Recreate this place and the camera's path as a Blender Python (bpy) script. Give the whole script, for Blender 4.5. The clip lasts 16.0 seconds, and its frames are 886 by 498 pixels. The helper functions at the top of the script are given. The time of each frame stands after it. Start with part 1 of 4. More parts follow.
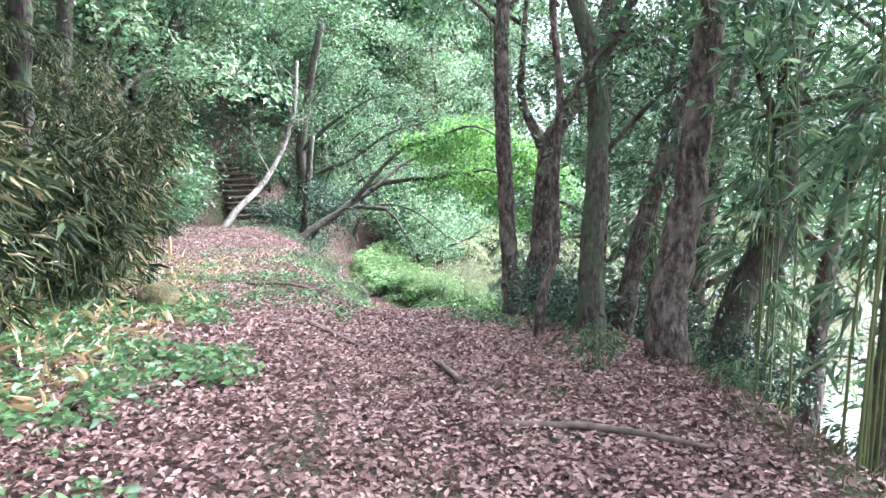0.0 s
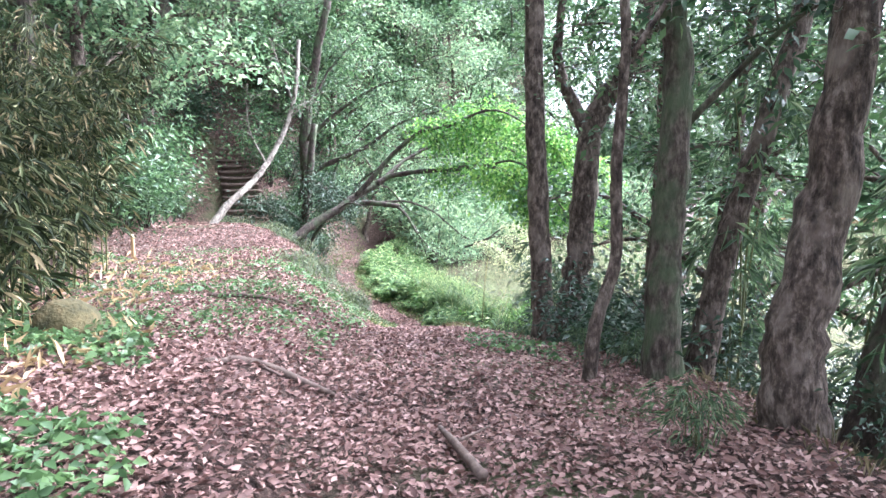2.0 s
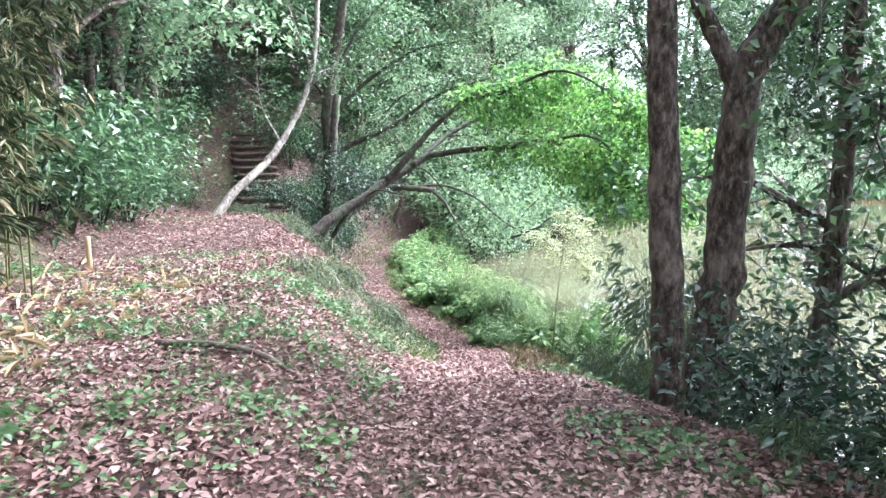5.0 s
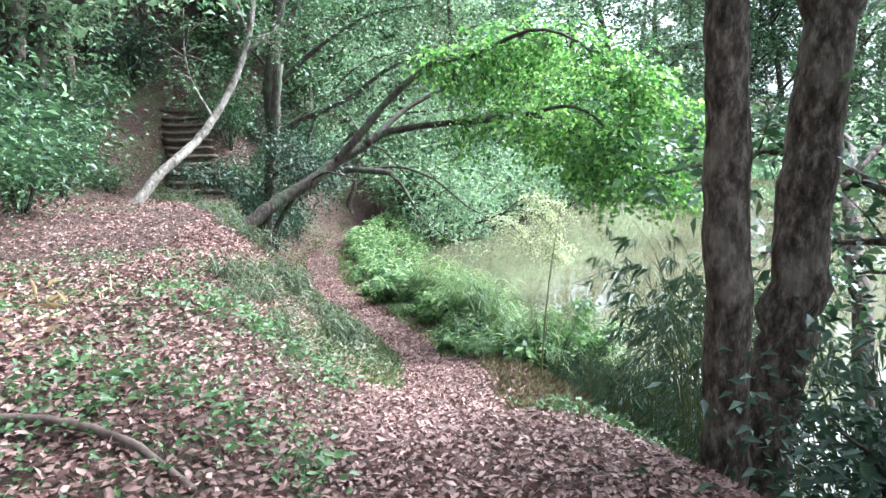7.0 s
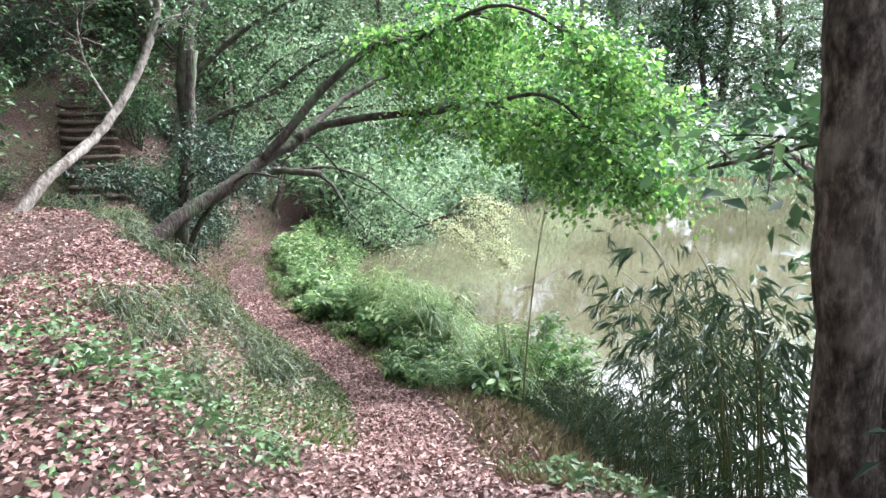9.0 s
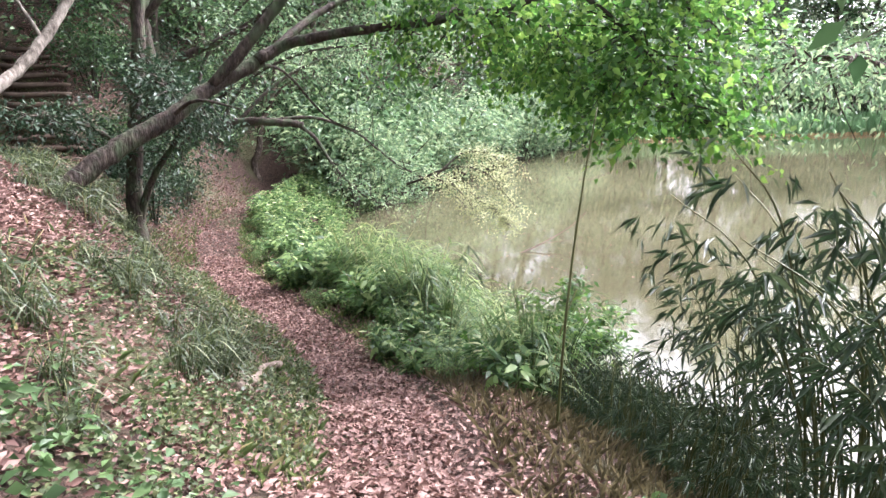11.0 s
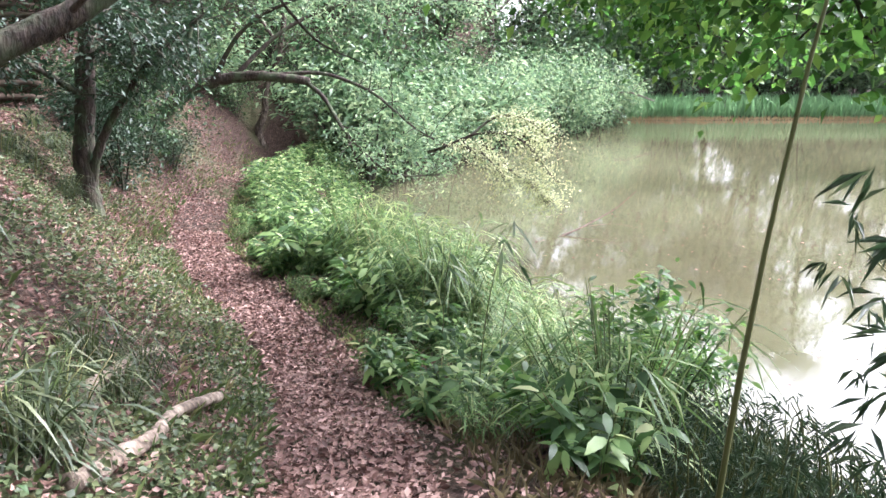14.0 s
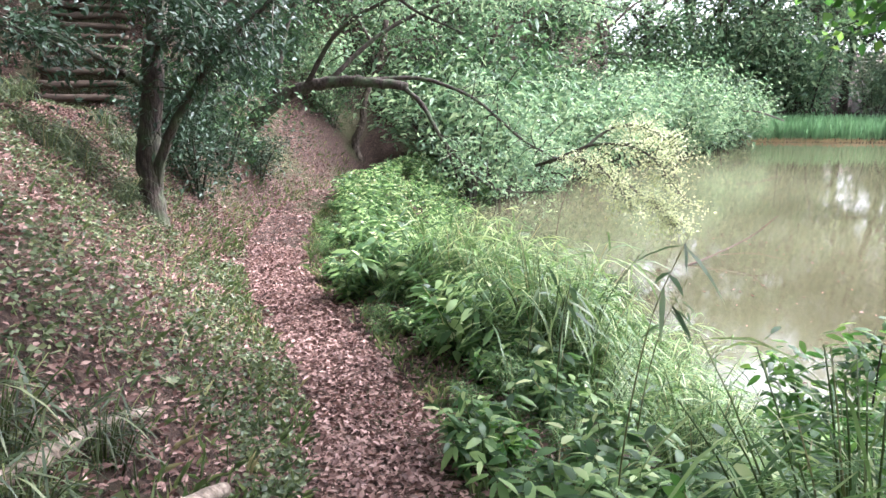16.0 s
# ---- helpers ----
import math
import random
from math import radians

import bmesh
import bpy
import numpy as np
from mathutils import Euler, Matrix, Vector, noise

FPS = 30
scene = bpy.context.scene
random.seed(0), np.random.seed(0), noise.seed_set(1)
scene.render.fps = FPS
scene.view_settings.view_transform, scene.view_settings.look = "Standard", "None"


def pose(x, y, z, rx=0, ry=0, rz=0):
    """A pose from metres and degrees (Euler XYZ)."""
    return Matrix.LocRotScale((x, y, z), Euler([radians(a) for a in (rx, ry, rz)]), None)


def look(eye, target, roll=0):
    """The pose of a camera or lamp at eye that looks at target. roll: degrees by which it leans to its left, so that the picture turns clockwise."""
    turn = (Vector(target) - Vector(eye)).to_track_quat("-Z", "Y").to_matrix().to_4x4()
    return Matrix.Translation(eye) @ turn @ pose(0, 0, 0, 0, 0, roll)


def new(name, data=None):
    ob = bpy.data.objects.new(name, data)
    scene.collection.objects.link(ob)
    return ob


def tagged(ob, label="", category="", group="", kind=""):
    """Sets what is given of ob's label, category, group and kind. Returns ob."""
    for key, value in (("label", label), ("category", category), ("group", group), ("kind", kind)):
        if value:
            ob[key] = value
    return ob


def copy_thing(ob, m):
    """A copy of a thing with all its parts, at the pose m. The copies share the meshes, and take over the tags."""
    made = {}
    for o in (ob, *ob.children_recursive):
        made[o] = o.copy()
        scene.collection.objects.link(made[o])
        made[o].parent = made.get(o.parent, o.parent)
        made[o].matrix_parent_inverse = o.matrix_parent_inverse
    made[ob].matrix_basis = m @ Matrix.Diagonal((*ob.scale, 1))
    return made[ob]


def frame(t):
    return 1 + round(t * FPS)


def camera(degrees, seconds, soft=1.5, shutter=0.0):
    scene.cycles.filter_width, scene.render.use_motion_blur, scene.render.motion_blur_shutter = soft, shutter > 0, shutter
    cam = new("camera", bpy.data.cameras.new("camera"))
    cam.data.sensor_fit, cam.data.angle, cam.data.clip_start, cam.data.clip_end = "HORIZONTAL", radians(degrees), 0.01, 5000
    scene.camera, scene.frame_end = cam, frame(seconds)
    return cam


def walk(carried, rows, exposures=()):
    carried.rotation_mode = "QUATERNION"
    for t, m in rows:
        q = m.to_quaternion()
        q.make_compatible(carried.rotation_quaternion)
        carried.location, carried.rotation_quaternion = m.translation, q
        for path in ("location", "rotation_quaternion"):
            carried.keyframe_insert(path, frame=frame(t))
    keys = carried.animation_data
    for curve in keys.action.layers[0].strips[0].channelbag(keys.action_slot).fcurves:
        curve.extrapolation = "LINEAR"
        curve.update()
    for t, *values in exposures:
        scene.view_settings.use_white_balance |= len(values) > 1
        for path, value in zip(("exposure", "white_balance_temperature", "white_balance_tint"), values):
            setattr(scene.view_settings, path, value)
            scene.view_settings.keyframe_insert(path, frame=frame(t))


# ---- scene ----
cam = camera(62.5, 16.0)
PATH = [
    (0, (1.964, 7.195, 4.272), (1.912, 9.176, 4.001), -0.3),
    (0.5, (1.974, 7.746, 4.227), (1.919, 9.729, 3.975), 0.2),
    (1, (2.025, 8.264, 4.152), (1.993, 10.247, 3.891), 0.0),
    (1.5, (1.986, 8.819, 4.088), (1.931, 10.8, 3.814), 0.9),
    (2, (1.914, 9.371, 4.043), (1.819, 11.349, 3.769), 0.2),
    (2.5, (1.9, 9.865, 4.0), (1.858, 11.849, 3.75), 0.4),
    (3, (1.857, 10.334, 4.041), (2.095, 12.311, 3.853), 0.3),
    (3.5, (1.825, 10.813, 4.023), (1.747, 12.797, 3.785), 0.2),
    (4, (1.547, 11.266, 3.995), (1.366, 13.237, 3.708), 0.2),
    (4.2, (1.538, 11.456, 3.985), (1.343, 13.423, 3.682), -0.4),
    (6.3, (1.177, 13.544, 3.776), (1.033, 15.509, 3.43), 0.0),
    (6.5, (1.178, 13.669, 3.774), (1.049, 15.628, 3.393), -0.7),
    (7, (1.171, 14.079, 3.755), (1.117, 16.043, 3.382), -0.4),
    (7.5, (1.046, 14.437, 3.717), (1.097, 16.398, 3.326), 0.2),
    (8, (0.991, 14.807, 3.654), (0.968, 16.766, 3.249), -0.3),
    (8.5, (0.911, 15.134, 3.667), (0.949, 17.101, 3.311), -0.3),
    (8.7, (0.871, 15.268, 3.658), (0.998, 17.231, 3.297), -0.5),
    (10.8, (0.909, 17.129, 3.143), (1.089, 19.07, 2.695), -0.1),
    (11, (0.933, 17.254, 3.115), (1.096, 19.193, 2.653), -0.7),
    (11.5, (0.927, 17.707, 3.004), (1.132, 19.633, 2.505), 0.2),
    (12, (0.893, 18.08, 2.942), (1.172, 20.001, 2.458), -0.0),
    (12.5, (0.961, 18.466, 2.837), (1.211, 20.394, 2.366), -0.4),
    (13, (0.947, 18.815, 2.746), (1.212, 20.745, 2.293), 0.6),
    (13.5, (1.034, 19.168, 2.641), (1.244, 21.093, 2.143), -0.1),
    (14, (1.072, 19.519, 2.549), (1.173, 21.45, 2.039), 0.4),
    (14.5, (1.107, 19.894, 2.454), (1.132, 21.821, 1.917), -0.4),
    (15, (1.121, 20.269, 2.364), (1.079, 22.198, 1.837), 0.0),
    (15.5, (1.087, 20.632, 2.265), (1.01, 22.571, 1.783), 0.2),
    (16, (1.055, 20.977, 2.201), (0.881, 22.917, 1.748), 0.4),
]
walk(cam, [(t, look(eye, target, roll)) for t, eye, target, roll in PATH], [(0, 3.45, 5350, 14), (3, 3.4, 5500, 22), (7, 3.05, 5350, 9), (11, 2.72, 6000, 23), (16, 2.87, 5780, 19)])

# ---- world and light: a bright overcast sky, open above the pond ----
world = bpy.data.worlds.new("overcast_sky")
scene.world = world
world.use_nodes = True
wn, wl = world.node_tree.nodes, world.node_tree.links
wn.clear()
sky = wn.new("ShaderNodeTexSky")
sky.sky_type, sky.sun_disc = "NISHITA", False
sky.sun_elevation, sky.sun_rotation = radians(47), radians(60)
sky.air_density, sky.dust_density, sky.ozone_density = 1.0, 4.0, 1.0
pale = wn.new("ShaderNodeHueSaturation")
pale.inputs["Saturation"].default_value = .18
back, wout = wn.new("ShaderNodeBackground"), wn.new("ShaderNodeOutputWorld")
back.inputs["Strength"].default_value = .15
wl.new(sky.outputs[0], pale.inputs["Color"])
wl.new(pale.outputs[0], back.inputs["Color"])
wl.new(back.outputs[0], wout.inputs["Surface"])

sun = new("sun", bpy.data.lights.new("sun", "SUN"))
sun.data.energy, sun.data.angle, sun.data.color = 1.5, radians(25), (1, .97, .92)
sun.matrix_world = look((20, 11.5, 24.7), (0, 0, 0))

# ---- materials ----


def material(name, rough=.6, spec=.3):
    m = bpy.data.materials.new(name)
    m.use_nodes = True
    b = m.node_tree.nodes["Principled BSDF"]
    b.inputs["Roughness"].default_value = rough
    b.inputs["Specular IOR Level"].default_value = spec
    return m, m.node_tree.nodes, m.node_tree.links, b


def ramp(nodes, stops):
    r = nodes.new("ShaderNodeValToRGB")
    while len(r.color_ramp.elements) < len(stops):
        r.color_ramp.elements.new(.5)
    for e, (at, c) in zip(r.color_ramp.elements, stops):
        e.position, e.color = at, (*c, 1)
    return r


def noise_node(nodes, links, scale, detail=4, stretch=None, space="Object"):
    tc = nodes.new("ShaderNodeTexCoord")
    n = nodes.new("ShaderNodeTexNoise")
    n.inputs["Scale"].default_value, n.inputs["Detail"].default_value = scale, detail
    if stretch:
        mp = nodes.new("ShaderNodeMapping")
        mp.inputs["Scale"].default_value = stretch
        links.new(tc.outputs[space], mp.inputs[0])
        links.new(mp.outputs[0], n.inputs["Vector"])
    else:
        links.new(tc.outputs[space], n.inputs["Vector"])
    return n


def leaf_material(name, stops, through_share=.35, rough=.45, spec=.35, patch=.8):
    """Leaves: each its own shade, patches of lighter and darker growth, light shining through."""
    m, n, l, b = material(name, rough, spec)
    geo = n.new("ShaderNodeNewGeometry")
    big = noise_node(n, l, patch, 3)
    mix = n.new("ShaderNodeMath")
    mix.operation = "MULTIPLY_ADD"
    mix.inputs[1].default_value = .6
    half = n.new("ShaderNodeMath")
    half.operation = "MULTIPLY"
    half.inputs[1].default_value = .42
    l.new(big.outputs["Fac"], half.inputs[0])
    l.new(geo.outputs["Random Per Island"], mix.inputs[0])
    l.new(half.outputs[0], mix.inputs[2])
    r = ramp(n, stops)
    l.new(mix.outputs[0], r.inputs[0])
    l.new(r.outputs[0], b.inputs["Base Color"])
    if through_share:
        tr, ms = n.new("ShaderNodeBsdfTranslucent"), n.new("ShaderNodeMixShader")
        gain = n.new("ShaderNodeHueSaturation")
        gain.inputs["Value"].default_value, gain.inputs["Saturation"].default_value = 1.35, 1.0
        l.new(r.outputs[0], gain.inputs["Color"])
        l.new(gain.outputs[0], tr.inputs["Color"])
        ms.inputs[0].default_value = through_share
        l.new(b.outputs[0], ms.inputs[1])
        l.new(tr.outputs[0], ms.inputs[2])
        l.new(ms.outputs[0], n["Material Output"].inputs["Surface"])
    return m


def bark_material(name, dark, mid, light, moss=.0, scale=9):
    m, n, l, b = material(name, .85, .2)
    grain = noise_node(n, l, scale * 2.2, 9, (1, 1, .45))
    grain.inputs["Roughness"].default_value = .7
    r = ramp(n, ((.36, dark), (.5, mid), (.66, light)))
    l.new(grain.outputs["Fac"], r.inputs[0])
    spots = noise_node(n, l, 5.5, 6, (1, 1, .7))
    rs = ramp(n, ((.52 - moss * .3, (0, 0, 0)), (.72 - moss * .3, (1, 1, 1))))
    l.new(spots.outputs["Fac"], rs.inputs[0])
    mx = n.new("ShaderNodeMix")
    mx.data_type = "RGBA"
    mx.inputs[7].default_value = (.07, .1, .05, 1) if moss else (*light, 1)
    sc = n.new("ShaderNodeMath")
    sc.operation = "MULTIPLY"
    sc.inputs[1].default_value = .7
    l.new(rs.outputs[0], sc.inputs[0])
    l.new(sc.outputs[0], mx.inputs[0])
    l.new(r.outputs[0], mx.inputs[6])
    l.new(mx.outputs[2], b.inputs["Base Color"])
    fine = noise_node(n, l, scale * 3, 6, (1, 1, .3))
    bump = n.new("ShaderNodeBump")
    bump.inputs["Strength"].default_value, bump.inputs["Distance"].default_value = .9, .03
    l.new(fine.outputs["Fac"], bump.inputs["Height"])
    l.new(bump.outputs[0], b.inputs["Normal"])
    return m


def speckled(name, stops, scale, rough=.9, bump_d=.02, stretch=None):
    m, n, l, b = material(name, rough, .2)
    a = noise_node(n, l, scale, 8, stretch)
    a.inputs["Roughness"].default_value = .65
    r = ramp(n, stops)
    l.new(a.outputs["Fac"], r.inputs[0])
    l.new(r.outputs[0], b.inputs["Base Color"])
    bump = n.new("ShaderNodeBump")
    bump.inputs["Strength"].default_value, bump.inputs["Distance"].default_value = .8, bump_d
    f = noise_node(n, l, scale * 4, 6, stretch)
    l.new(f.outputs["Fac"], bump.inputs["Height"])
    l.new(bump.outputs[0], b.inputs["Normal"])
    return m


M_BAMBOO = leaf_material("bamboo_leaf", ((.1, (.006, .01, .004)), (.36, (.02, .029, .011)), (.56, (.046, .062, .025)), (.7, (.09, .105, .044)), (.765, (.2, .16, .085)), (.83, (.36, .29, .17))), .15, .62, .15, patch=1.3)
# bamboo leaf in lighter colours, with the backlight on the bank put in
M_BANK = leaf_material("bank_bamboo_leaf", ((.05, (.018, .036, .016)), (.4, (.05, .09, .04)), (.65, (.10, .155, .07)), (.8, (.22, .28, .14))), .4)
M_SASA = leaf_material("dark_bamboo_leaf", ((0, (.012, .026, .012)), (.5, (.03, .058, .025)), (.95, (.08, .11, .05))), .2)
M_MAPLE = leaf_material("maple_leaf", ((.12, (.016, .055, .01)), (.42, (.055, .145, .026)), (.62, (.11, .23, .042)), (.8, (.22, .35, .075))), .5)
M_BROAD = leaf_material("broad_leaf", ((.1, (.012, .032, .013)), (.4, (.035, .078, .03)), (.62, (.07, .135, .05)), (.8, (.14, .22, .09))), .24)
M_EVER = leaf_material("dark_evergreen_leaf", ((0, (.01, .024, .012)), (.5, (.024, .052, .025)), (1, (.055, .098, .045))), .2)
M_FAR = leaf_material("far_leaf", ((.08, (.035, .075, .036)), (.4, (.105, .18, .09)), (.62, (.18, .27, .135)), (.8, (.3, .38, .2))), .42, patch=.5)
M_PALE = leaf_material("pale_blossom_leaf", ((0, (.14, .18, .08)), (.5, (.33, .36, .18)), (1, (.6, .6, .38))), .4)
M_WEED = leaf_material("weed_leaf", ((.12, (.016, .04, .014)), (.36, (.055, .115, .036)), (.56, (.12, .21, .065)), (.72, (.22, .32, .11)), (.8, (.4, .45, .22))), .45, patch=3.2)
M_TUSSOCK = leaf_material("tussock_blade", ((.12, (.022, .05, .014)), (.4, (.07, .14, .035)), (.62, (.15, .24, .07)), (.78, (.3, .36, .15))), .45)
M_SEDGE = leaf_material("sedge_blade", ((.1, (.018, .03, .012)), (.45, (.045, .066, .028)), (.78, (.13, .15, .07))), .3)
M_COVER = leaf_material("ground_cover_leaf", ((0, (.03, .065, .025)), (.5, (.075, .135, .05)), (1, (.15, .24, .085))), .35)
M_IVY = leaf_material("creeper_leaf", ((.05, (.022, .035, .014)), (.4, (.055, .078, .032)), (.65, (.10, .13, .055)), (.8, (.19, .21, .1))), .3)
M_GRASS = leaf_material("grass_blade", ((.1, (.035, .065, .018)), (.45, (.09, .135, .042)), (.7, (.16, .2, .07)), (.8, (.3, .26, .13))), .35)
M_STRAW = leaf_material("withered_grass", ((.1, (.045, .04, .018)), (.45, (.11, .095, .045)), (.78, (.22, .185, .1))), .25)
M_REED = leaf_material("reed_blade", ((0, (.12, .24, .11)), (.5, (.19, .34, .16)), (1, (.28, .44, .22))), .4)
M_DRY = leaf_material("dry_reed", ((0, (.3, .2, .1)), (1, (.5, .38, .2))), .2)
M_LITTER = leaf_material("fallen_leaf", ((0, (.035, .017, .014)), (.3, (.10, .053, .042)), (.58, (.20, .115, .092)), (.82, (.33, .215, .178)), (1, (.50, .38, .33))), .1, .6, .3, patch=1.3)
M_BARK = bark_material("grey_brown_bark", (.016, .012, .009), (.07, .052, .04), (.21, .172, .138))
M_BARK_M = bark_material("mossy_bark", (.018, .014, .011), (.06, .046, .035), (.14, .12, .095), .35)
M_BARK_P = bark_material("pale_bark", (.045, .037, .028), (.13, .112, .09), (.27, .24, .2), 0, 7)
M_BARK_D = bark_material("dark_bark", (.018, .014, .012), (.045, .034, .027), (.09, .07, .055), .2)
M_CULM = speckled("bamboo_culm", ((.3, (.05, .065, .02)), (.6, (.12, .13, .05)), (.8, (.25, .2, .1))), 5, .5, .004, (1, 1, .2))
M_DEADWOOD = speckled("weathered_wood", ((.34, (.06, .045, .034)), (.5, (.2, .155, .12)), (.68, (.38, .315, .25))), 16, .85, .01, (1, 1, .5))
M_STICK = speckled("damp_dead_wood", ((.3, (.05, .035, .028)), (.6, (.13, .095, .075)), (.8, (.22, .17, .14))), 14, .85, .006)
M_STEP = speckled("old_step_timber", ((.3, (.03, .022, .017)), (.55, (.09, .065, .048)), (.75, (.18, .14, .105))), 8, .9, .01, (.3, 1, 1))
M_STONE = speckled("mossy_stone", ((.3, (.025, .028, .015)), (.5, (.075, .065, .03)), (.7, (.15, .12, .06))), 9, .95, .02)

M_GROUND, gn, gl, gb = material("forest_floor", .95, .15)
soil = noise_node(gn, gl, 22, 8)
soil.inputs["Roughness"].default_value = .75
soil_r = ramp(gn, ((.34, (.015, .01, .008)), (.5, (.06, .039, .03)), (.66, (.15, .1, .078))))
gl.new(soil.outputs["Fac"], soil_r.inputs[0])
moss = noise_node(gn, gl, .55, 6)
moss_r = ramp(gn, ((.5, (0, 0, 0)), (.66, (.6, .6, .6))))
gl.new(moss.outputs["Fac"], moss_r.inputs[0])
gmix = gn.new("ShaderNodeMix")
gmix.data_type = "RGBA"
gmix.inputs[7].default_value = (.07, .10, .035, 1)
gl.new(moss_r.outputs[0], gmix.inputs[0])
gl.new(soil_r.outputs[0], gmix.inputs[6])
gl.new(gmix.outputs[2], gb.inputs["Base Color"])
gbump = gn.new("ShaderNodeBump")
gbump.inputs["Strength"].default_value, gbump.inputs["Distance"].default_value = 1, .05
gl.new(soil.outputs["Fac"], gbump.inputs["Height"])
gl.new(gbump.outputs[0], gb.inputs["Normal"])

M_WATER, an, al, ab = material("murky_pond_water", .04, .5)
ab.inputs["IOR"].default_value = 1.4
mud = noise_node(an, al, .12, 4)
mud_r = ramp(an, ((.35, (.06, .055, .03)), (.65, (.11, .105, .06))))
al.new(mud.outputs["Fac"], mud_r.inputs[0])
al.new(mud_r.outputs[0], ab.inputs["Base Color"])
ripple = noise_node(an, al, 3.5, 3, (1, .35, 1))
abump = an.new("ShaderNodeBump")
abump.inputs["Strength"].default_value, abump.inputs["Distance"].default_value = .12, .02
al.new(ripple.outputs["Fac"], abump.inputs["Height"])
al.new(abump.outputs[0], ab.inputs["Normal"])

# ---- mesh helpers ----
rng = np.random.default_rng(7)


def unit(v):
    return v / np.maximum(np.linalg.norm(v, axis=-1, keepdims=True), 1e-9)


def mesh_of(name, verts, faces, mat, soft=False):
    me = bpy.data.meshes.new(name)
    me.from_pydata(np.asarray(verts).tolist(), [], faces if isinstance(faces, list) else faces.tolist())
    me.materials.append(mat)
    if soft:
        me.polygons.foreach_set("use_smooth", [True] * len(me.polygons))
    me.update()
    return me


def part(name, me, parent, label=""):
    ob = new(name, me)
    ob.parent = parent
    return tagged(ob, label) if label else ob


def thing(name, at, label, category, group="", kind=""):
    ob = new(name)
    ob.location = at
    ob.empty_display_size = .1
    return tagged(ob, label, category, group, kind)


def leaf_mesh(name, at, way, length, width, mat, droop=.15, fold=.12, lift=None):
    """Many folded leaves: at = stalk ends, way = directions; two triangles on each side of a midrib."""
    n = len(at)
    way = unit(way)
    side = unit(np.cross(way, unit(rng.normal(size=(n, 3)) * .7 + (lift if lift is not None else (0, 0, 1)))))
    up = np.cross(side, way)
    length, width = np.broadcast_to(length, n)[:, None], np.broadcast_to(width, n)[:, None]
    mid = at + way * length * .45 + up * length * .04
    tip = at + way * length - np.array((0, 0, 1)) * length * droop
    co = np.stack([at, mid + side * width / 2 + up * width * fold, tip, mid - side * width / 2 + up * width * fold], 1).reshape(-1, 3)
    idx = (np.arange(n)[:, None] * 4 + np.array((0, 2, 1, 0, 3, 2))).ravel()
    me = bpy.data.meshes.new(name)
    me.vertices.add(4 * n)
    me.vertices.foreach_set("co", co.ravel().astype(np.float32))
    me.loops.add(6 * n)
    me.loops.foreach_set("vertex_index", idx.astype(np.int32))
    me.polygons.add(2 * n)
    me.polygons.foreach_set("loop_start", (np.arange(2 * n) * 3).astype(np.int32))
    me.materials.append(mat)
    me.update(calc_edges=True)
    me.validate()
    return me


def strip_mesh(name, at, way, length, width, mat, droop=.5, full=(.35, 1.0, .75)):
    """Many arching blades: each a tapered strip of three spans that bends over under its own weight."""
    n = len(at)
    way = unit(way)
    side = unit(np.cross(way, unit(rng.normal(size=(n, 3)) * .4 + (0, 0, 1))))
    length, width = np.broadcast_to(length, n)[:, None], np.broadcast_to(width, n)[:, None]
    down = np.array((0, 0, 1)) * length * droop
    rows = []
    for f, w in zip((0, .34, .7), full):
        c = at + way * length * f - down * f * f
        rows += [c + side * width * w / 2, c - side * width * w / 2]
    rows.append(at + way * length - down)
    co = np.stack(rows, 1).reshape(-1, 3)
    idx = (np.arange(n)[:, None] * 7 + np.array((0, 1, 2, 1, 3, 2, 2, 3, 4, 3, 5, 4, 4, 5, 6))).ravel()
    me = bpy.data.meshes.new(name)
    me.vertices.add(7 * n)
    me.vertices.foreach_set("co", co.ravel().astype(np.float32))
    me.loops.add(15 * n)
    me.loops.foreach_set("vertex_index", idx.astype(np.int32))
    me.polygons.add(5 * n)
    me.polygons.foreach_set("loop_start", (np.arange(5 * n) * 3).astype(np.int32))
    me.materials.append(mat)
    me.update(calc_edges=True)
    me.validate()
    return me


def spline(pts, steps=5):
    """Catmull-Rom through the points."""
    p = np.array(pts, float)
    q = np.vstack([2 * p[0] - p[1], p, 2 * p[-1] - p[-2]])
    out = []
    for i in range(1, len(q) - 2):
        for s in range(steps):
            t = s / steps
            a, b, c, d = q[i - 1], q[i], q[i + 1], q[i + 2]
            out.append(.5 * (2 * b + (c - a) * t + (2 * a - 5 * b + 4 * c - d) * t * t + (3 * b - 3 * c + d - a) * t ** 3))
    out.append(q[-2])
    return np.array(out)


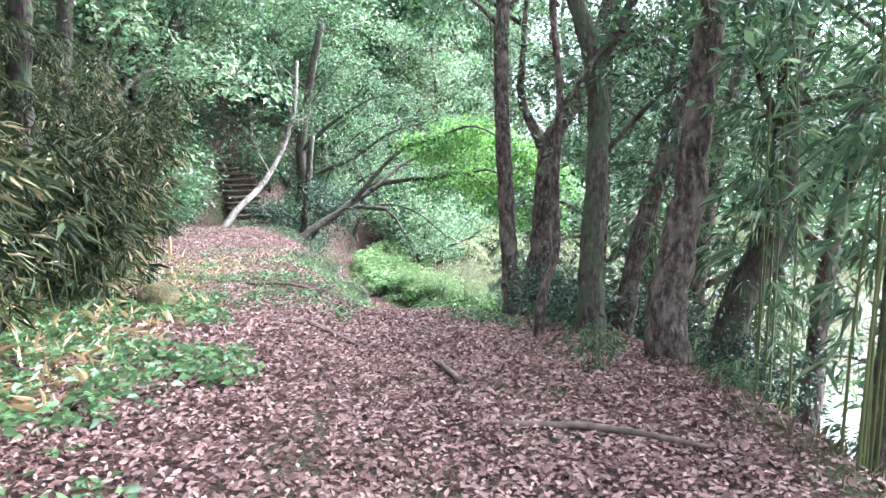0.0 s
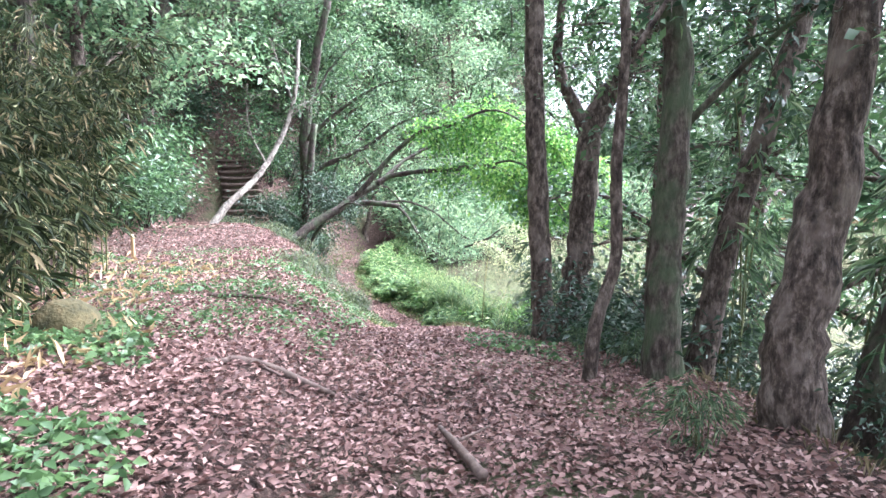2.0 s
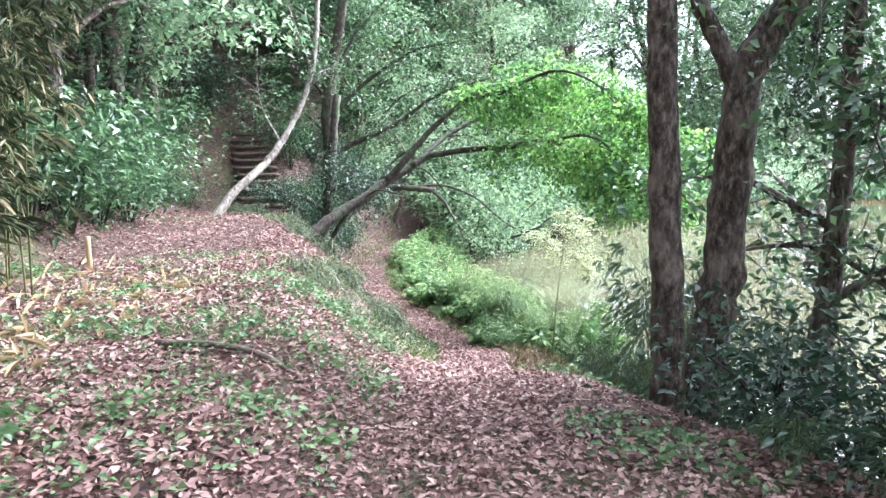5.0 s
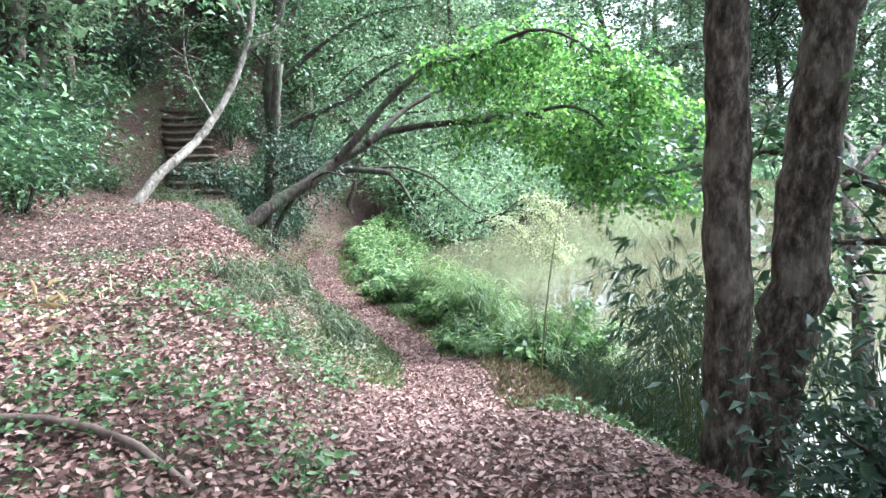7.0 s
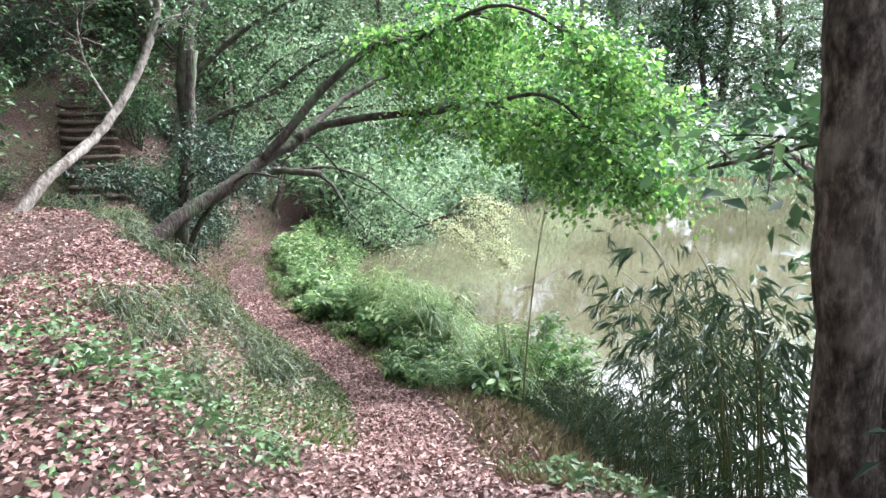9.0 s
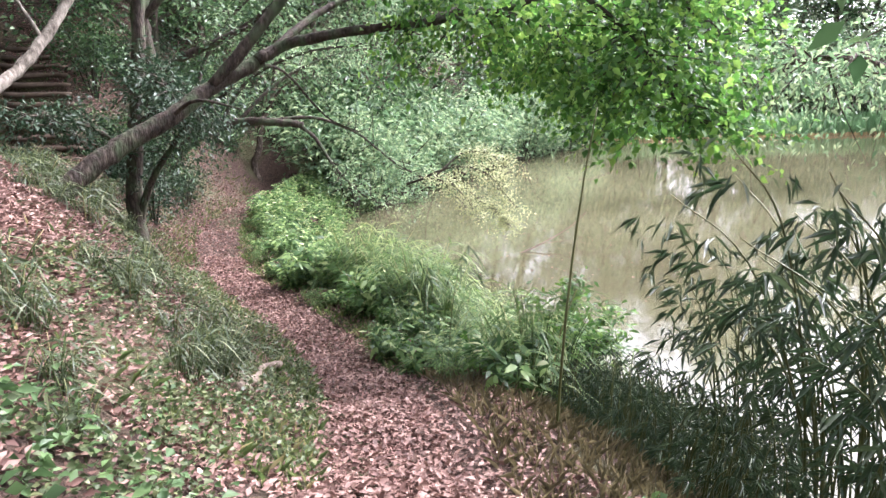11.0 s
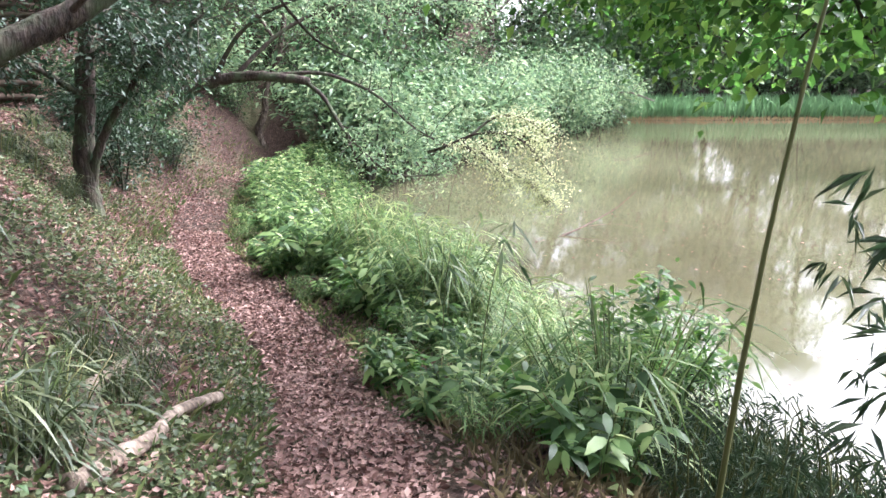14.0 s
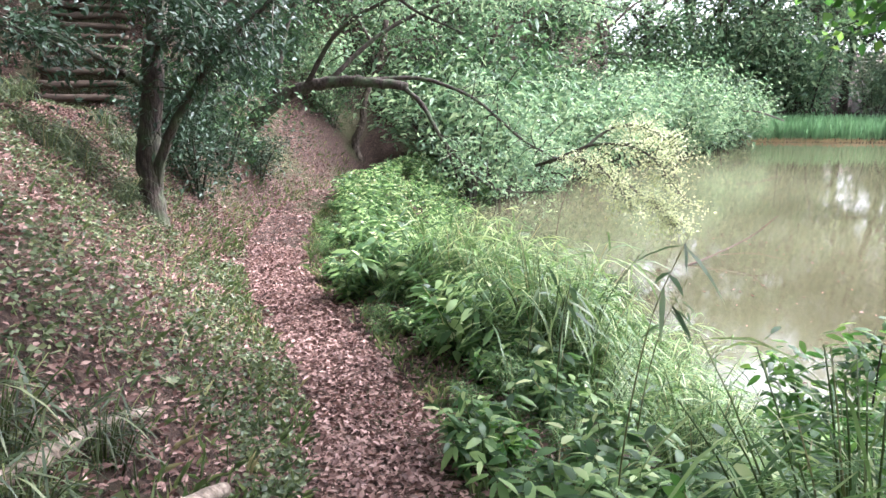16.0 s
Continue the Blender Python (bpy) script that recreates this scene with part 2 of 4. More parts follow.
def tube_data(pts, r0, r1, sides=8, rough=.06, flare=0.0, steps=5):
    """A tapered, uneven limb as vertices and faces."""
    c = spline(pts, steps)
    n = len(c)
    c = c + rng.normal(size=c.shape) * r0 * .06
    t = np.linspace(0, 1, n)
    d = unit(np.gradient(c, axis=0))
    ref = np.array((1., 0, 0)) if abs(d[0][0]) < .8 else np.array((0, 1., 0))
    side = unit(np.cross(d, ref))
    other = np.cross(d, side)
    r = r0 + (r1 - r0) * t + flare * r0 * np.exp(-t * n / 2.2)
    ang = np.arange(sides) / sides * 2 * np.pi
    lump = 1 + rough * rng.normal(size=(n, sides))
    ring = c[:, None] + (r[:, None] * lump)[..., None] * (np.cos(ang)[None, :, None] * side[:, None] + np.sin(ang)[None, :, None] * other[:, None])
    verts = np.vstack([ring.reshape(-1, 3), c[-1:]])
    faces = [[i * sides + j, i * sides + (j + 1) % sides, (i + 1) * sides + (j + 1) % sides, (i + 1) * sides + j] for i in range(n - 1) for j in range(sides)]
    faces += [[(n - 1) * sides + j, (n - 1) * sides + (j + 1) % sides, n * sides] for j in range(sides)]
    faces.append([sides - 1 - j for j in range(sides)])
    return verts, faces


def tubes(name, limbs, mat, sides=5, rough=.05, steps=4):
    """Several thin limbs in one mesh: (points, start radius, end radius)."""
    vs, fs, k = [], [], 0
    for pts, a, b in limbs:
        v, f = tube_data(pts, a, b, sides, rough, 0, steps)
        vs.append(v)
        fs += [[i + k for i in face] for face in f]
        k += len(v)
    return mesh_of(name, np.vstack(vs), fs, mat, True)


def on_line(pts, t):
    c = spline(pts, 6)
    f = np.clip(t, 0, 1) * (len(c) - 1)
    i = np.minimum(f.astype(int), len(c) - 2)
    return c[i] + (c[i + 1] - c[i]) * (f - i)[:, None]


def tree(name, at, trunk, r0, r1, limbs, label, bark, leaf, twig_n=26, twig_len=.9, leaves=2500, size=.09, aspect=.45,
         start=.35, droop=.3, category="tree", group="", spread=.22, flat=.6, flare=.5, hang=0.0, bare=()):
    """One tree in coordinates about its foot: trunk and limbs as polylines (limb: points, start radius), twigs and leaves at random."""
    ob = thing(name, at, label, category, group)
    v, f = tube_data(trunk, r0, r1, 12, .05, flare, 8)
    part("trunk", mesh_of("trunk", v, f, bark, True), ob)
    for pts, ra in (*limbs, *bare):
        v, f = tube_data(pts, ra, ra * .25, 8, .05)
        part("limb", mesh_of("limb", v, f, bark, True), ob)
    sources = [p for p, _ in limbs] or [trunk]
    twig, at_l, way_l = [], [], []
    per = max(1, leaves // max(1, twig_n * len(sources)))
    for pts in sources:
        ts = rng.uniform(start, 1, twig_n)
        foot = on_line(pts, ts)
        ends = unit(rng.normal(size=(twig_n, 3)) * (1, 1, flat) + (0, 0, .15 - hang)) * twig_len * rng.uniform(.5, 1.25, (twig_n, 1))
        for o, e in zip(foot, ends):
            p = [o, o + e * .5 + rng.normal(size=3) * .05 * twig_len, o + e - np.array((0, 0, droop * twig_len * .4))]
            twig.append((p, .008 + .006 * twig_len, .002))
            s = on_line(p, rng.uniform(.25, 1.05, per)) + rng.normal(size=(per, 3)) * spread * twig_len * (1, 1, .6)
            at_l.append(s)
            way_l.append(unit(rng.normal(size=(per, 3)) * (1, 1, .5) + unit(e[None]) * .6 - np.array((0, 0, droop))))
    tagged(part("twig_mass", tubes("twig_mass", twig, bark, 3, .02, 2), ob), kind="stuff")
    a, w = np.vstack(at_l), np.vstack(way_l)
    ln = size * rng.uniform(.6, 1.3, len(a))
    part("crown", leaf_mesh("crown", a, w, ln, ln * aspect, leaf, droop * .4), ob)
    return ob


def random_tree(name, height, spread_r, label, bark, leaf, leaves, size, r0=.16, limbs_n=9, lean=(0, 0), low=.3):
    trunk = [(0, 0, -.3), (lean[0] * .3, lean[1] * .3, height * .35), (lean[0] * .7 + rng.normal() * .2, lean[1] * .7 + rng.normal() * .2, height * .7), (lean[0], lean[1], height)]
    limbs = []
    for i in range(limbs_n):
        t = low + (1 - low) * (i + rng.uniform(0, .8)) / limbs_n
        o = on_line(trunk, np.array([t]))[0]
        a = i * 2.4 + rng.uniform(-.4, .4)
        ln = spread_r * (1.15 - .6 * t) * rng.uniform(.8, 1.2)
        d = np.array((math.cos(a), math.sin(a), rng.uniform(.1, .6)))
        limbs.append(([o, o + d * ln * .5 + (0, 0, .15 * ln), o + d * ln * np.array((1, 1, .8))], r0 * .45 * (1.15 - t)))
    return tree(name, (0, 0, 0), trunk, r0, r0 * .25, limbs, label, bark, leaf, 14, spread_r * .42, leaves, size, .5, .25, .25)


# ---- the lie of the land: profiles along y, as (y, value) ----
PATH_X = ((-40, 2.2), (6, 2.0), (13, 1.5), (18, 1.1), (21, .95), (22.5, .82), (24, .56), (25, .28), (26, -.15), (27, -.75), (28, -1.25), (29.3, -1.75), (31, -2.2), (33, -2.5), (35, -2.45), (38, -2.1), (46, 1.5), (60, 8))
PATH_Z = ((-40, 3.0), (6, 2.85), (12.7, 2.46), (15, 2.25), (18, 1.85), (20.2, 1.2), (21.6, .96), (22.9, .62), (24.2, .22), (26, .18), (29, .08), (35, 0), (60, 0))
SHORE = ((-40, 7.5), (14, 7.2), (18, 6.0), (21, 4.7), (24, 3.95), (26, 3.25), (28, 2.2), (30, 1.0), (32, .25), (35, -.3), (38, 0), (46, 4), (58, 12), (61, 13.5))
FLAT_R = ((-40, 2.8), (15, 2.4), (17, 1.4), (18, 1.1), (21, .9), (24, .95), (26, 1.2), (28, 1.4), (30, 1.3), (32, .9), (60, .6))
TERRACE = ((-40, .5), (12, .8), (18, 1.7), (20.5, 2.2), (23.5, 2.8), (26, 3.6), (29, 2.7), (32, 1.7), (60, 1.8))
TERRACE_Z = ((-40, 3.1), (8, 2.9), (14, 2.65), (18, 2.35), (21, 2.28), (26, 2.3), (29, 1.85), (31, 1.66), (60, 1.66))
HILL = ((-40, 4.2), (8, 3.6), (14, 3.0), (19, 3.4), (22, 4.4), (25, 5.2), (28, 4.9), (32, 3.6), (60, 2.6))
WATER = -.85


def clamp01(t):
    return 0.0 if t < 0 else 1.0 if t > 1 else t


def sstep(a, b, t):
    t = clamp01((t - a) / (b - a))
    return t * t * (3 - 2 * t)


def along(knots, t):
    if t <= knots[0][0]:
        return knots[0][1]
    for (a, p), (b, q) in zip(knots, knots[1:]):
        if t <= b:
            return p + (q - p) * (t - a) / (b - a)
    return knots[-1][1]


_memo = {}


def smooth(knots, t, w=.8):
    key = (id(knots), round(t, 2))
    if key not in _memo:
        _memo[key] = sum(along(knots, t + k * w / 2) for k in (-2, -1, 0, 1, 2)) / 5
    return _memo[key]


def ground_z(x, y):
    """Height of the ground: path, terrace and hill on one side, bank and pond on the other."""
    xp, zp, sh = smooth(PATH_X, y), smooth(PATH_Z, y), smooth(SHORE, y, 1.5)
    u = xp - x
    if u > 0:
        zt = smooth(TERRACE_Z, y)
        z = zp + max(zt - zp, 0) * sstep(.35, smooth(TERRACE, y), u)
        e = max(u - smooth(HILL, y, 1.5), 0)
        z += .75 * (e - 1.2 * (1 - math.exp(-e / 1.2))) if e < 25 else .75 * 23.8 + .2 * (e - 25)
        z += .57 * min(max(y - 31, 0), 15) * sstep(1.5, 3.4, u)
    else:
        a = xp + min(smooth(FLAT_R, y), .6 * (sh - xp))
        t = clamp01((x - a) / (sh - a + .4))
        z = zp + (WATER - .35 - zp) * (.5 * t * t * (3 - 2 * t) + .5 * t)
        if x > sh + .4:
            z -= min((x - sh - .4) * .3, 1.2)
    far = y - (61 + .05 * max(x - 13, 0))
    if far > -2 and x > sh - 4:
        zz = WATER + .1 + max(far, 0) * .05 + min(max(far - 9, 0) * .2, 4)
        z += (max(z, zz) - z) * sstep(-2, 0, far)
    if x > 45:
        z = max(z, min(-2 + (x - 45) * .4, 2))
    return z


# ground: one sheet, fine near the walk, coarse to the horizon
gx = np.unique(np.round(np.concatenate([np.arange(-6, 7.51, .16), np.arange(-26, 40, 1.2), np.array((-3000, -900, -300, -120, -60, -40, 50, 70, 120, 300, 900, 3000))]), 3))
gy = np.unique(np.round(np.concatenate([np.arange(5, 37.01, .16), np.arange(-24, 84, 1.2), np.array((-3000, -900, -300, -100, -45, 95, 120, 300, 900, 3000))]), 3))
gv = []
for yy in gy:
    for xx in gx:
        zz = ground_z(max(min(xx, 90), -60), max(min(yy, 100), -40))
        if abs(xx) < 60 and abs(yy) < 90:
            zz += .07 * noise.noise(Vector((xx * .9, yy * .9, 0))) + .025 * noise.noise(Vector((xx * 3.3, yy * 3.3, 5)))
        gv.append((xx, yy, zz))
nx = len(gx)
gf = [[j * nx + i, j * nx + i + 1, (j + 1) * nx + i + 1, (j + 1) * nx + i] for j in range(len(gy) - 1) for i in range(nx - 1)]
ground = tagged(new("ground", mesh_of("ground", gv, gf, M_GROUND, True)), "brown forest floor with fallen leaves and moss sloping to a pond", "ground", kind="structure")
water = tagged(new("water", mesh_of("water", [(-4, -60, WATER), (60, -60, WATER), (60, 76, WATER), (-4, 76, WATER)], [[0, 1, 2, 3]], M_WATER)), "still murky olive pond water mirroring trees", "pond", kind="structure")


def foot(x, y, sink=.04):
    return (x, y, ground_z(x, y) - sink)

# ---- trees on the pond side of the path ----
BARK_GROUP = "trees on the pond bank"
ax, ay, az = foot(2.7, 18.15)
tree("slim_tree", (ax, ay, az), [(0, 0, -.2), (.02, 0, .5), (-.05, 0, 1.7), (-.12, .02, 2.8), (-.15, .05, 4.2), (-.05, .1, 6.5)], .14, .1,
     [([(-.04, .05, 4.4), (-.9, .3, 5.2), (-1.7, .9, 5.4)], .04), ([(-.03, .05, 4.8), (.6, .6, 5.6), (1.4, 1.2, 5.9)], .04), ([(.1, .1, 6.2), (-.4, -.6, 7), (-.9, -1.3, 7.3)], .04)],
     "slim straight tree with grey-brown bark on the pond bank", M_BARK, M_BROAD, 16, .8, 1500, .1, group=BARK_GROUP)
bx, by, bz = foot(2.9, 18.35)
tree("forked_tree", (bx, by, bz), [(0, 0, -.2), (.14, .02, .5), (.24, .04, 1.2), (.31, .08, 2.1), (.38, .1, 2.95), (.6, .14, 3.4), (.86, .2, 3.85), (1.4, .5, 5.4)], .19, .11,
     [([(.37, .1, 2.8), (.2, .12, 3.2), (.0, .15, 3.6), (-.03, .18, 4.0), (.02, .2, 4.9), (.1, .3, 6.0)], .1), ([(.95, .3, 4.0), (1.7, 0, 4.6), (2.4, -.4, 4.8)], .05), ([(.0, .2, 4.8), (-.8, .6, 5.4), (-1.5, 1.2, 5.6)], .04)],
     "forked tree with rough brown bark beside a slim tree", M_BARK, M_BROAD, 16, .8, 1600, .1, group=BARK_GROUP)
tree("thin_tree", foot(2.76, 14.85), [(0, 0, -.2), (.06, 0, .5), (.2, .05, 1.0), (.18, .06, 1.7), (.22, .05, 2.6), (.14, .1, 3.6), (.35, .3, 5)], .056, .03,
     [([(.26, .05, 2.5), (.7, .2, 3.1), (1.3, .3, 3.4)], .025), ([(.2, .1, 3.5), (-.3, .2, 4.1), (-.8, .4, 4.5)], .025)],
     "thin crooked young tree with smooth brown bark", M_BARK, M_BROAD, 14, .6, 700, .1, group=BARK_GROUP, flare=.3)
tree("mossy_tree", foot(3.37, 15.0), [(0, 0, -.2), (0, .05, 1), (.05, .1, 2.2), (-.02, .15, 3), (-.25, .2, 3.9), (-.3, .3, 5.5)], .14, .08,
     [([(-.02, .15, 2.9), (.35, .2, 3.5), (.6, .4, 4.4), (.7, .5, 5.6)], .08), ([(-.28, .2, 4.2), (-1, .4, 4.9), (-1.8, .8, 5.1)], .04), ([(.1, .1, 2), (.7, -.2, 2.7), (1.2, -.4, 3)], .03)],
     "dark ivy-covered tree trunk on the pond bank", M_BARK_M, M_EVER, 16, .7, 1500, .09, group=BARK_GROUP)
tree("leaning_tree", foot(3.75, 15.5), [(0, 0, -.2), (.25, .1, 1.2), (.6, .2, 2.4), (.95, .3, 3.6), (1.3, .5, 5.4)], .12, .07,
     [([(.9, .3, 3.4), (.5, .2, 4.2), (.2, .4, 5)], .04), ([(1.1, .4, 4.4), (1.8, .5, 5), (2.4, .7, 5.2)], .035)],
     "leaning tree with pale grey-brown bark", M_BARK, M_BROAD, 16, .7, 1200, .1, group=BARK_GROUP)
tree("stout_tree", foot(3.88, 13.75), [(0, 0, -.2), (-.05, .0, .6), (.1, .05, 1.4), (.18, .08, 2.3), (.3, .1, 3.4), (.35, .2, 5.2)], .19, .1,
     [([(.25, .1, 2.7), (.1, -.2, 3.2), (-.3, -.5, 3.7), (-.6, -.8, 4.6)], .045), ([(.3, .1, 3.2), (.9, .2, 4), (1.6, .3, 4.5)], .05), ([(.35, .2, 4.6), (-.4, -.4, 5.3), (-1.1, -.9, 5.6)], .05)],
     "stout tree with rough ringed brown bark on the bank", M_BARK, M_BROAD, 18, .8, 1800, .1, group=BARK_GROUP)
tree("slanting_tree", foot(4.35, 13.9), [(0, 0, -.3), (.2, .1, .8), (.5, .15, 1.6), (.62, .2, 2.6), (.7, .4, 4.4)], .17, .1,
     [([(.25, .1, .9), (.7, .2, 1.5), (1.2, .3, 2.4), (1.7, .4, 3.6)], .1), ([(.6, .2, 2.4), (.3, .3, 3.2), (.2, .5, 4.6)], .05)],
     "slanting dark tree trunk leaning out over the pond", M_BARK_D, M_BROAD, 16, .8, 1300, .1, group=BARK_GROUP)
for (x, y, h, lx, ly) in ((4.6, 11.6, 7, .3, .2), (4.9, 16.6, 7, .8, .3), (3.9, 18.6, 6.5, 1.0, .4), (5.3, 12.6, 7, 1.1, .2), (5.6, 14.8, 7, .9, .4), (4.7, 18.4, 6.5, .6, .2), (5.6, 19.6, 6.5, .8, .3), (6.2, 17.4, 7, .6, .2), (5.6, 10.4, 7, .4, .3)):
    t = random_tree("bank_tree", h + 1.5, 1.8, "bank tree with brown bark and thin leafy branches", M_BARK, M_BROAD, 4600, .105, .12, 11, (lx, ly), .24)
    t.location = foot(x, y)
    t["group"], t["category"] = BARK_GROUP, "tree"

# ---- trees by the steps and on the slope above the path ----
wx, wy, wz = foot(-4.35, 25.75)
tree("pale_leaning_tree", (wx, wy, wz), [(0, 0, -.2), (.35, .6, .45), (.75, 1.4, 1.0), (1.1, 2.1, 1.75), (1.38, 2.6, 2.65), (1.5, 2.9, 3.6), (1.5, 3.2, 4.6)], .09, .05,
     [([(1.36, 2.58, 2.6), (1.75, 2.7, 2.9), (1.95, 2.9, 3.15)], .04), ([(1.42, 2.7, 3.0), (1.15, 2.8, 3.7), (.8, 3.0, 4.6)], .035), ([(.95, 1.8, 1.4), (.5, 1.9, 2.3), (.4, 2.2, 3.4)], .03)],
     "leaning pale-barked tree at the foot of the steps", M_BARK_P, M_BROAD, 22, .7, 1300, .09, group="trees by the steps")
lx, ly, lz = foot(-3.85, 32.6)
tree("dark_hill_tree", (lx, ly, lz), [(0, 0, -.3), (.15, 0, .8), (.3, -.1, 1.8), (.3, -.3, 3), (.7, -.5, 5), (1.2, -.7, 7)], .24, .11,
     [([(.3, -.1, 1.7), (1.0, -.2, 2.1), (2.2, -.4, 2.6), (3.4, -.6, 3.4), (4.8, -.8, 3.8)], .1), ([(.3, -.3, 2.8), (1.4, -.5, 3.7), (2.8, -.8, 4.5), (4.2, -1.2, 4.7)], .08), ([(.4, -.4, 3.6), (1.0, .2, 5), (2.0, .6, 6.2)], .07), ([(.7, -.5, 4.8), (-.5, -1, 5.8), (-1.6, -1.5, 6.4)], .06)],
     "dark tree with long arching branches on the bank", M_BARK_D, M_BROAD, 26, .9, 5200, .1, group="trees by the steps", spread=.25)
mx_, my_, mz_ = foot(-1.95, 23.6)
tree("arching_maple", (mx_, my_, mz_), [(0, 0, -.15), (.5, .4, .3), (.95, .7, .58), (1.3, .95, .85), (1.75, 1.25, 1.12)], .095, .07,
     [([(1.7, 1.2, 1.1), (2.0, 1.35, 1.26), (2.6, 1.2, 1.36), (3.3, .9, 1.42), (4.0, .75, 1.5), (4.7, .8, 1.25), (5.5, .7, .62)], .065),
      ([(1.3, .95, .85), (1.7, 1.0, 1.3), (2.1, 1.05, 1.75), (2.7, 1.0, 2.22), (3.2, 1.1, 2.3), (3.9, 1.2, 2.6), (4.8, 1.4, 2.65)], .065),
      ([(1.75, 1.25, 1.12), (2.4, 2.2, 1.7), (3.6, 2.6, 2.1), (5.0, 2.4, 1.6), (6.0, 2.2, .75)], .045),
      ([(3.3, .9, 1.42), (3.9, 1.5, 1.6), (4.8, 1.7, 1.15), (5.6, 1.7, .35)], .03),
      ([(4.0, .75, 1.5), (4.6, .2, 1.6), (5.2, .0, 1.1), (5.7, .1, .4)], .03),
      ([(3.2, 1.1, 2.3), (4.2, .4, 2.6), (5.2, .3, 2.0), (6.2, .6, 1.1)], .03),
      ([(2.7, 1.0, 2.22), (3.0, 2.2, 2.5), (4.0, 3.2, 2.5), (5.4, 3.4, 2.2)], .035)],
     "arching maple with bright green leaves over the path", M_BARK_D, M_MAPLE, 46, .7, 21000, .075, .75, start=.5, droop=.4, flat=.55, hang=.45, group="trees by the steps", flare=.2, bare=[([(.95, .7, .58), (1.25, .55, .74), (1.65, .5, .66)], .026), ([(1.6, 1.15, 1.05), (1.9, 1.6, 1.0), (2.3, 2.0, .5), (2.7, 2.2, .3)], .02)])
dx_, dy_, dz_ = foot(-3.9, 34.6)
tree("drooping_tree", (dx_, dy_, dz_), [(0, 0, -.2), (.8, -.1, .45), (1.9, -.25, .7), (3.1, -.4, .6)], .15, .08,
     [([(3.0, -.4, .62), (3.4, -.6, .3), (3.9, -1.0, -.4), (4.7, -1.3, -1.05), (5.7, -.6, -1.2)], .05),
      ([(2.2, -.3, .7), (3.3, -.1, .75), (4.3, -.3, .4), (5.2, -.6, -.3), (6.0, -.8, -.7)], .045),
      ([(1.6, -.2, .65), (2.6, .3, 1.6), (4.0, .6, 2.2), (5.6, .8, 2.3), (7.0, .9, 2.0)], .05),
      ([(1.2, -.2, .6), (2.0, -.6, 1.6), (3.4, -1.0, 2.2), (5.0, -1.3, 2.3)], .05),
      ([(.6, -.1, .4), (.9, .2, 2.0), (2.0, .3, 3.4), (3.6, .3, 4.0)], .06)],
     "tree with dark drooping branches reaching over the pond", M_BARK_D, M_FAR, 30, .75, 5200, .085, start=.4, group="trees by the steps", flare=.2)
tree("pale_blossom_bush", foot(-.5, 33.4, .1), [(2.3, -.5, -1.3), (2.35, -.45, .2), (2.45, -.45, 1.0), (2.75, -.5, 1.7)], .009, .008,
     [([(2.2, -.4, 1.65), (2.9, -.9, 2.0), (3.6, -1.2, 1.9), (4.2, -1.4, 1.2)], .03), ([(2.0, -.4, 1.6), (2.4, -1.1, 1.8), (2.9, -1.5, 1.7), (3.4, -1.7, 1.1)], .03), ([(2.6, -.5, 1.75), (3.2, -.2, 2.2), (3.8, -.3, 2.2), (4.4, -.5, 1.7)], .03), ([(2.6, -.5, 1.7), (3.2, -.8, 1.5), (3.8, -1.2, 1.1), (4.1, -1.4, .8)], .03)],
     "pale yellow-green blossoming bush over the water", M_BARK_D, M_PALE, 44, .36, 6500, .045, .6, start=.4, category="bush", flare=.1)
tree("overhanging_tree", foot(-3.1, 15.6), [(0, 0, -.2), (-.05, 0, 1.2), (.0, .05, 2.4), (.15, 0, 3.6), (.5, 0, 5.2)], .16, .1,
     [([(.1, 0, 3.3), (1.2, -.3, 3.7), (2.4, -.5, 3.6), (3.6, -.3, 3.3)], .05), ([(.3, 0, 4), (1.5, .5, 4.4), (3.0, .8, 4.2), (4.6, .9, 3.9)], .05), ([(.2, 0, 3.7), (.9, -1.2, 4.0), (1.9, -2.2, 3.8), (3.2, -2.8, 3.4)], .05), ([(.3, 0, 3.9), (.6, 1.2, 4.4), (1.6, 2.4, 4.3), (2.6, 3.2, 4.0)], .045)],
     "tree with fine green leaves hanging over the path", M_BARK_D, M_BROAD, 40, .8, 9000, .075, .5, start=.3, flat=.4, hang=.15, group="trees by the steps")
tree("dark_trunk_tree", foot(-2.72, 28.4), [(0, 0, -.2), (-.03, 0, .6), (.02, .1, 1.3), (.1, .2, 2.2), (.3, .3, 4)], .13, .09,
     [([(0, .02, .3), (.18, -.05, .8), (.5, -.1, 1.3), (1.0, -.2, 1.9), (1.6, -.4, 2.3)], .07), ([(.02, .1, 1.4), (-.5, -.6, 1.9), (-.9, -1.2, 2.0)], .045), ([(.1, .2, 2.2), (.6, -.6, 2.5), (1.0, -1.3, 2.3)], .045), ([(.06, .15, 1.8), (.5, -.1, 2.0), (1.0, .1, 2.0)], .04)],
     "dark tree with a forked trunk above the path", M_BARK_D, M_EVER, 34, .65, 5600, .08, group="trees by the steps", start=.5, hang=.2)
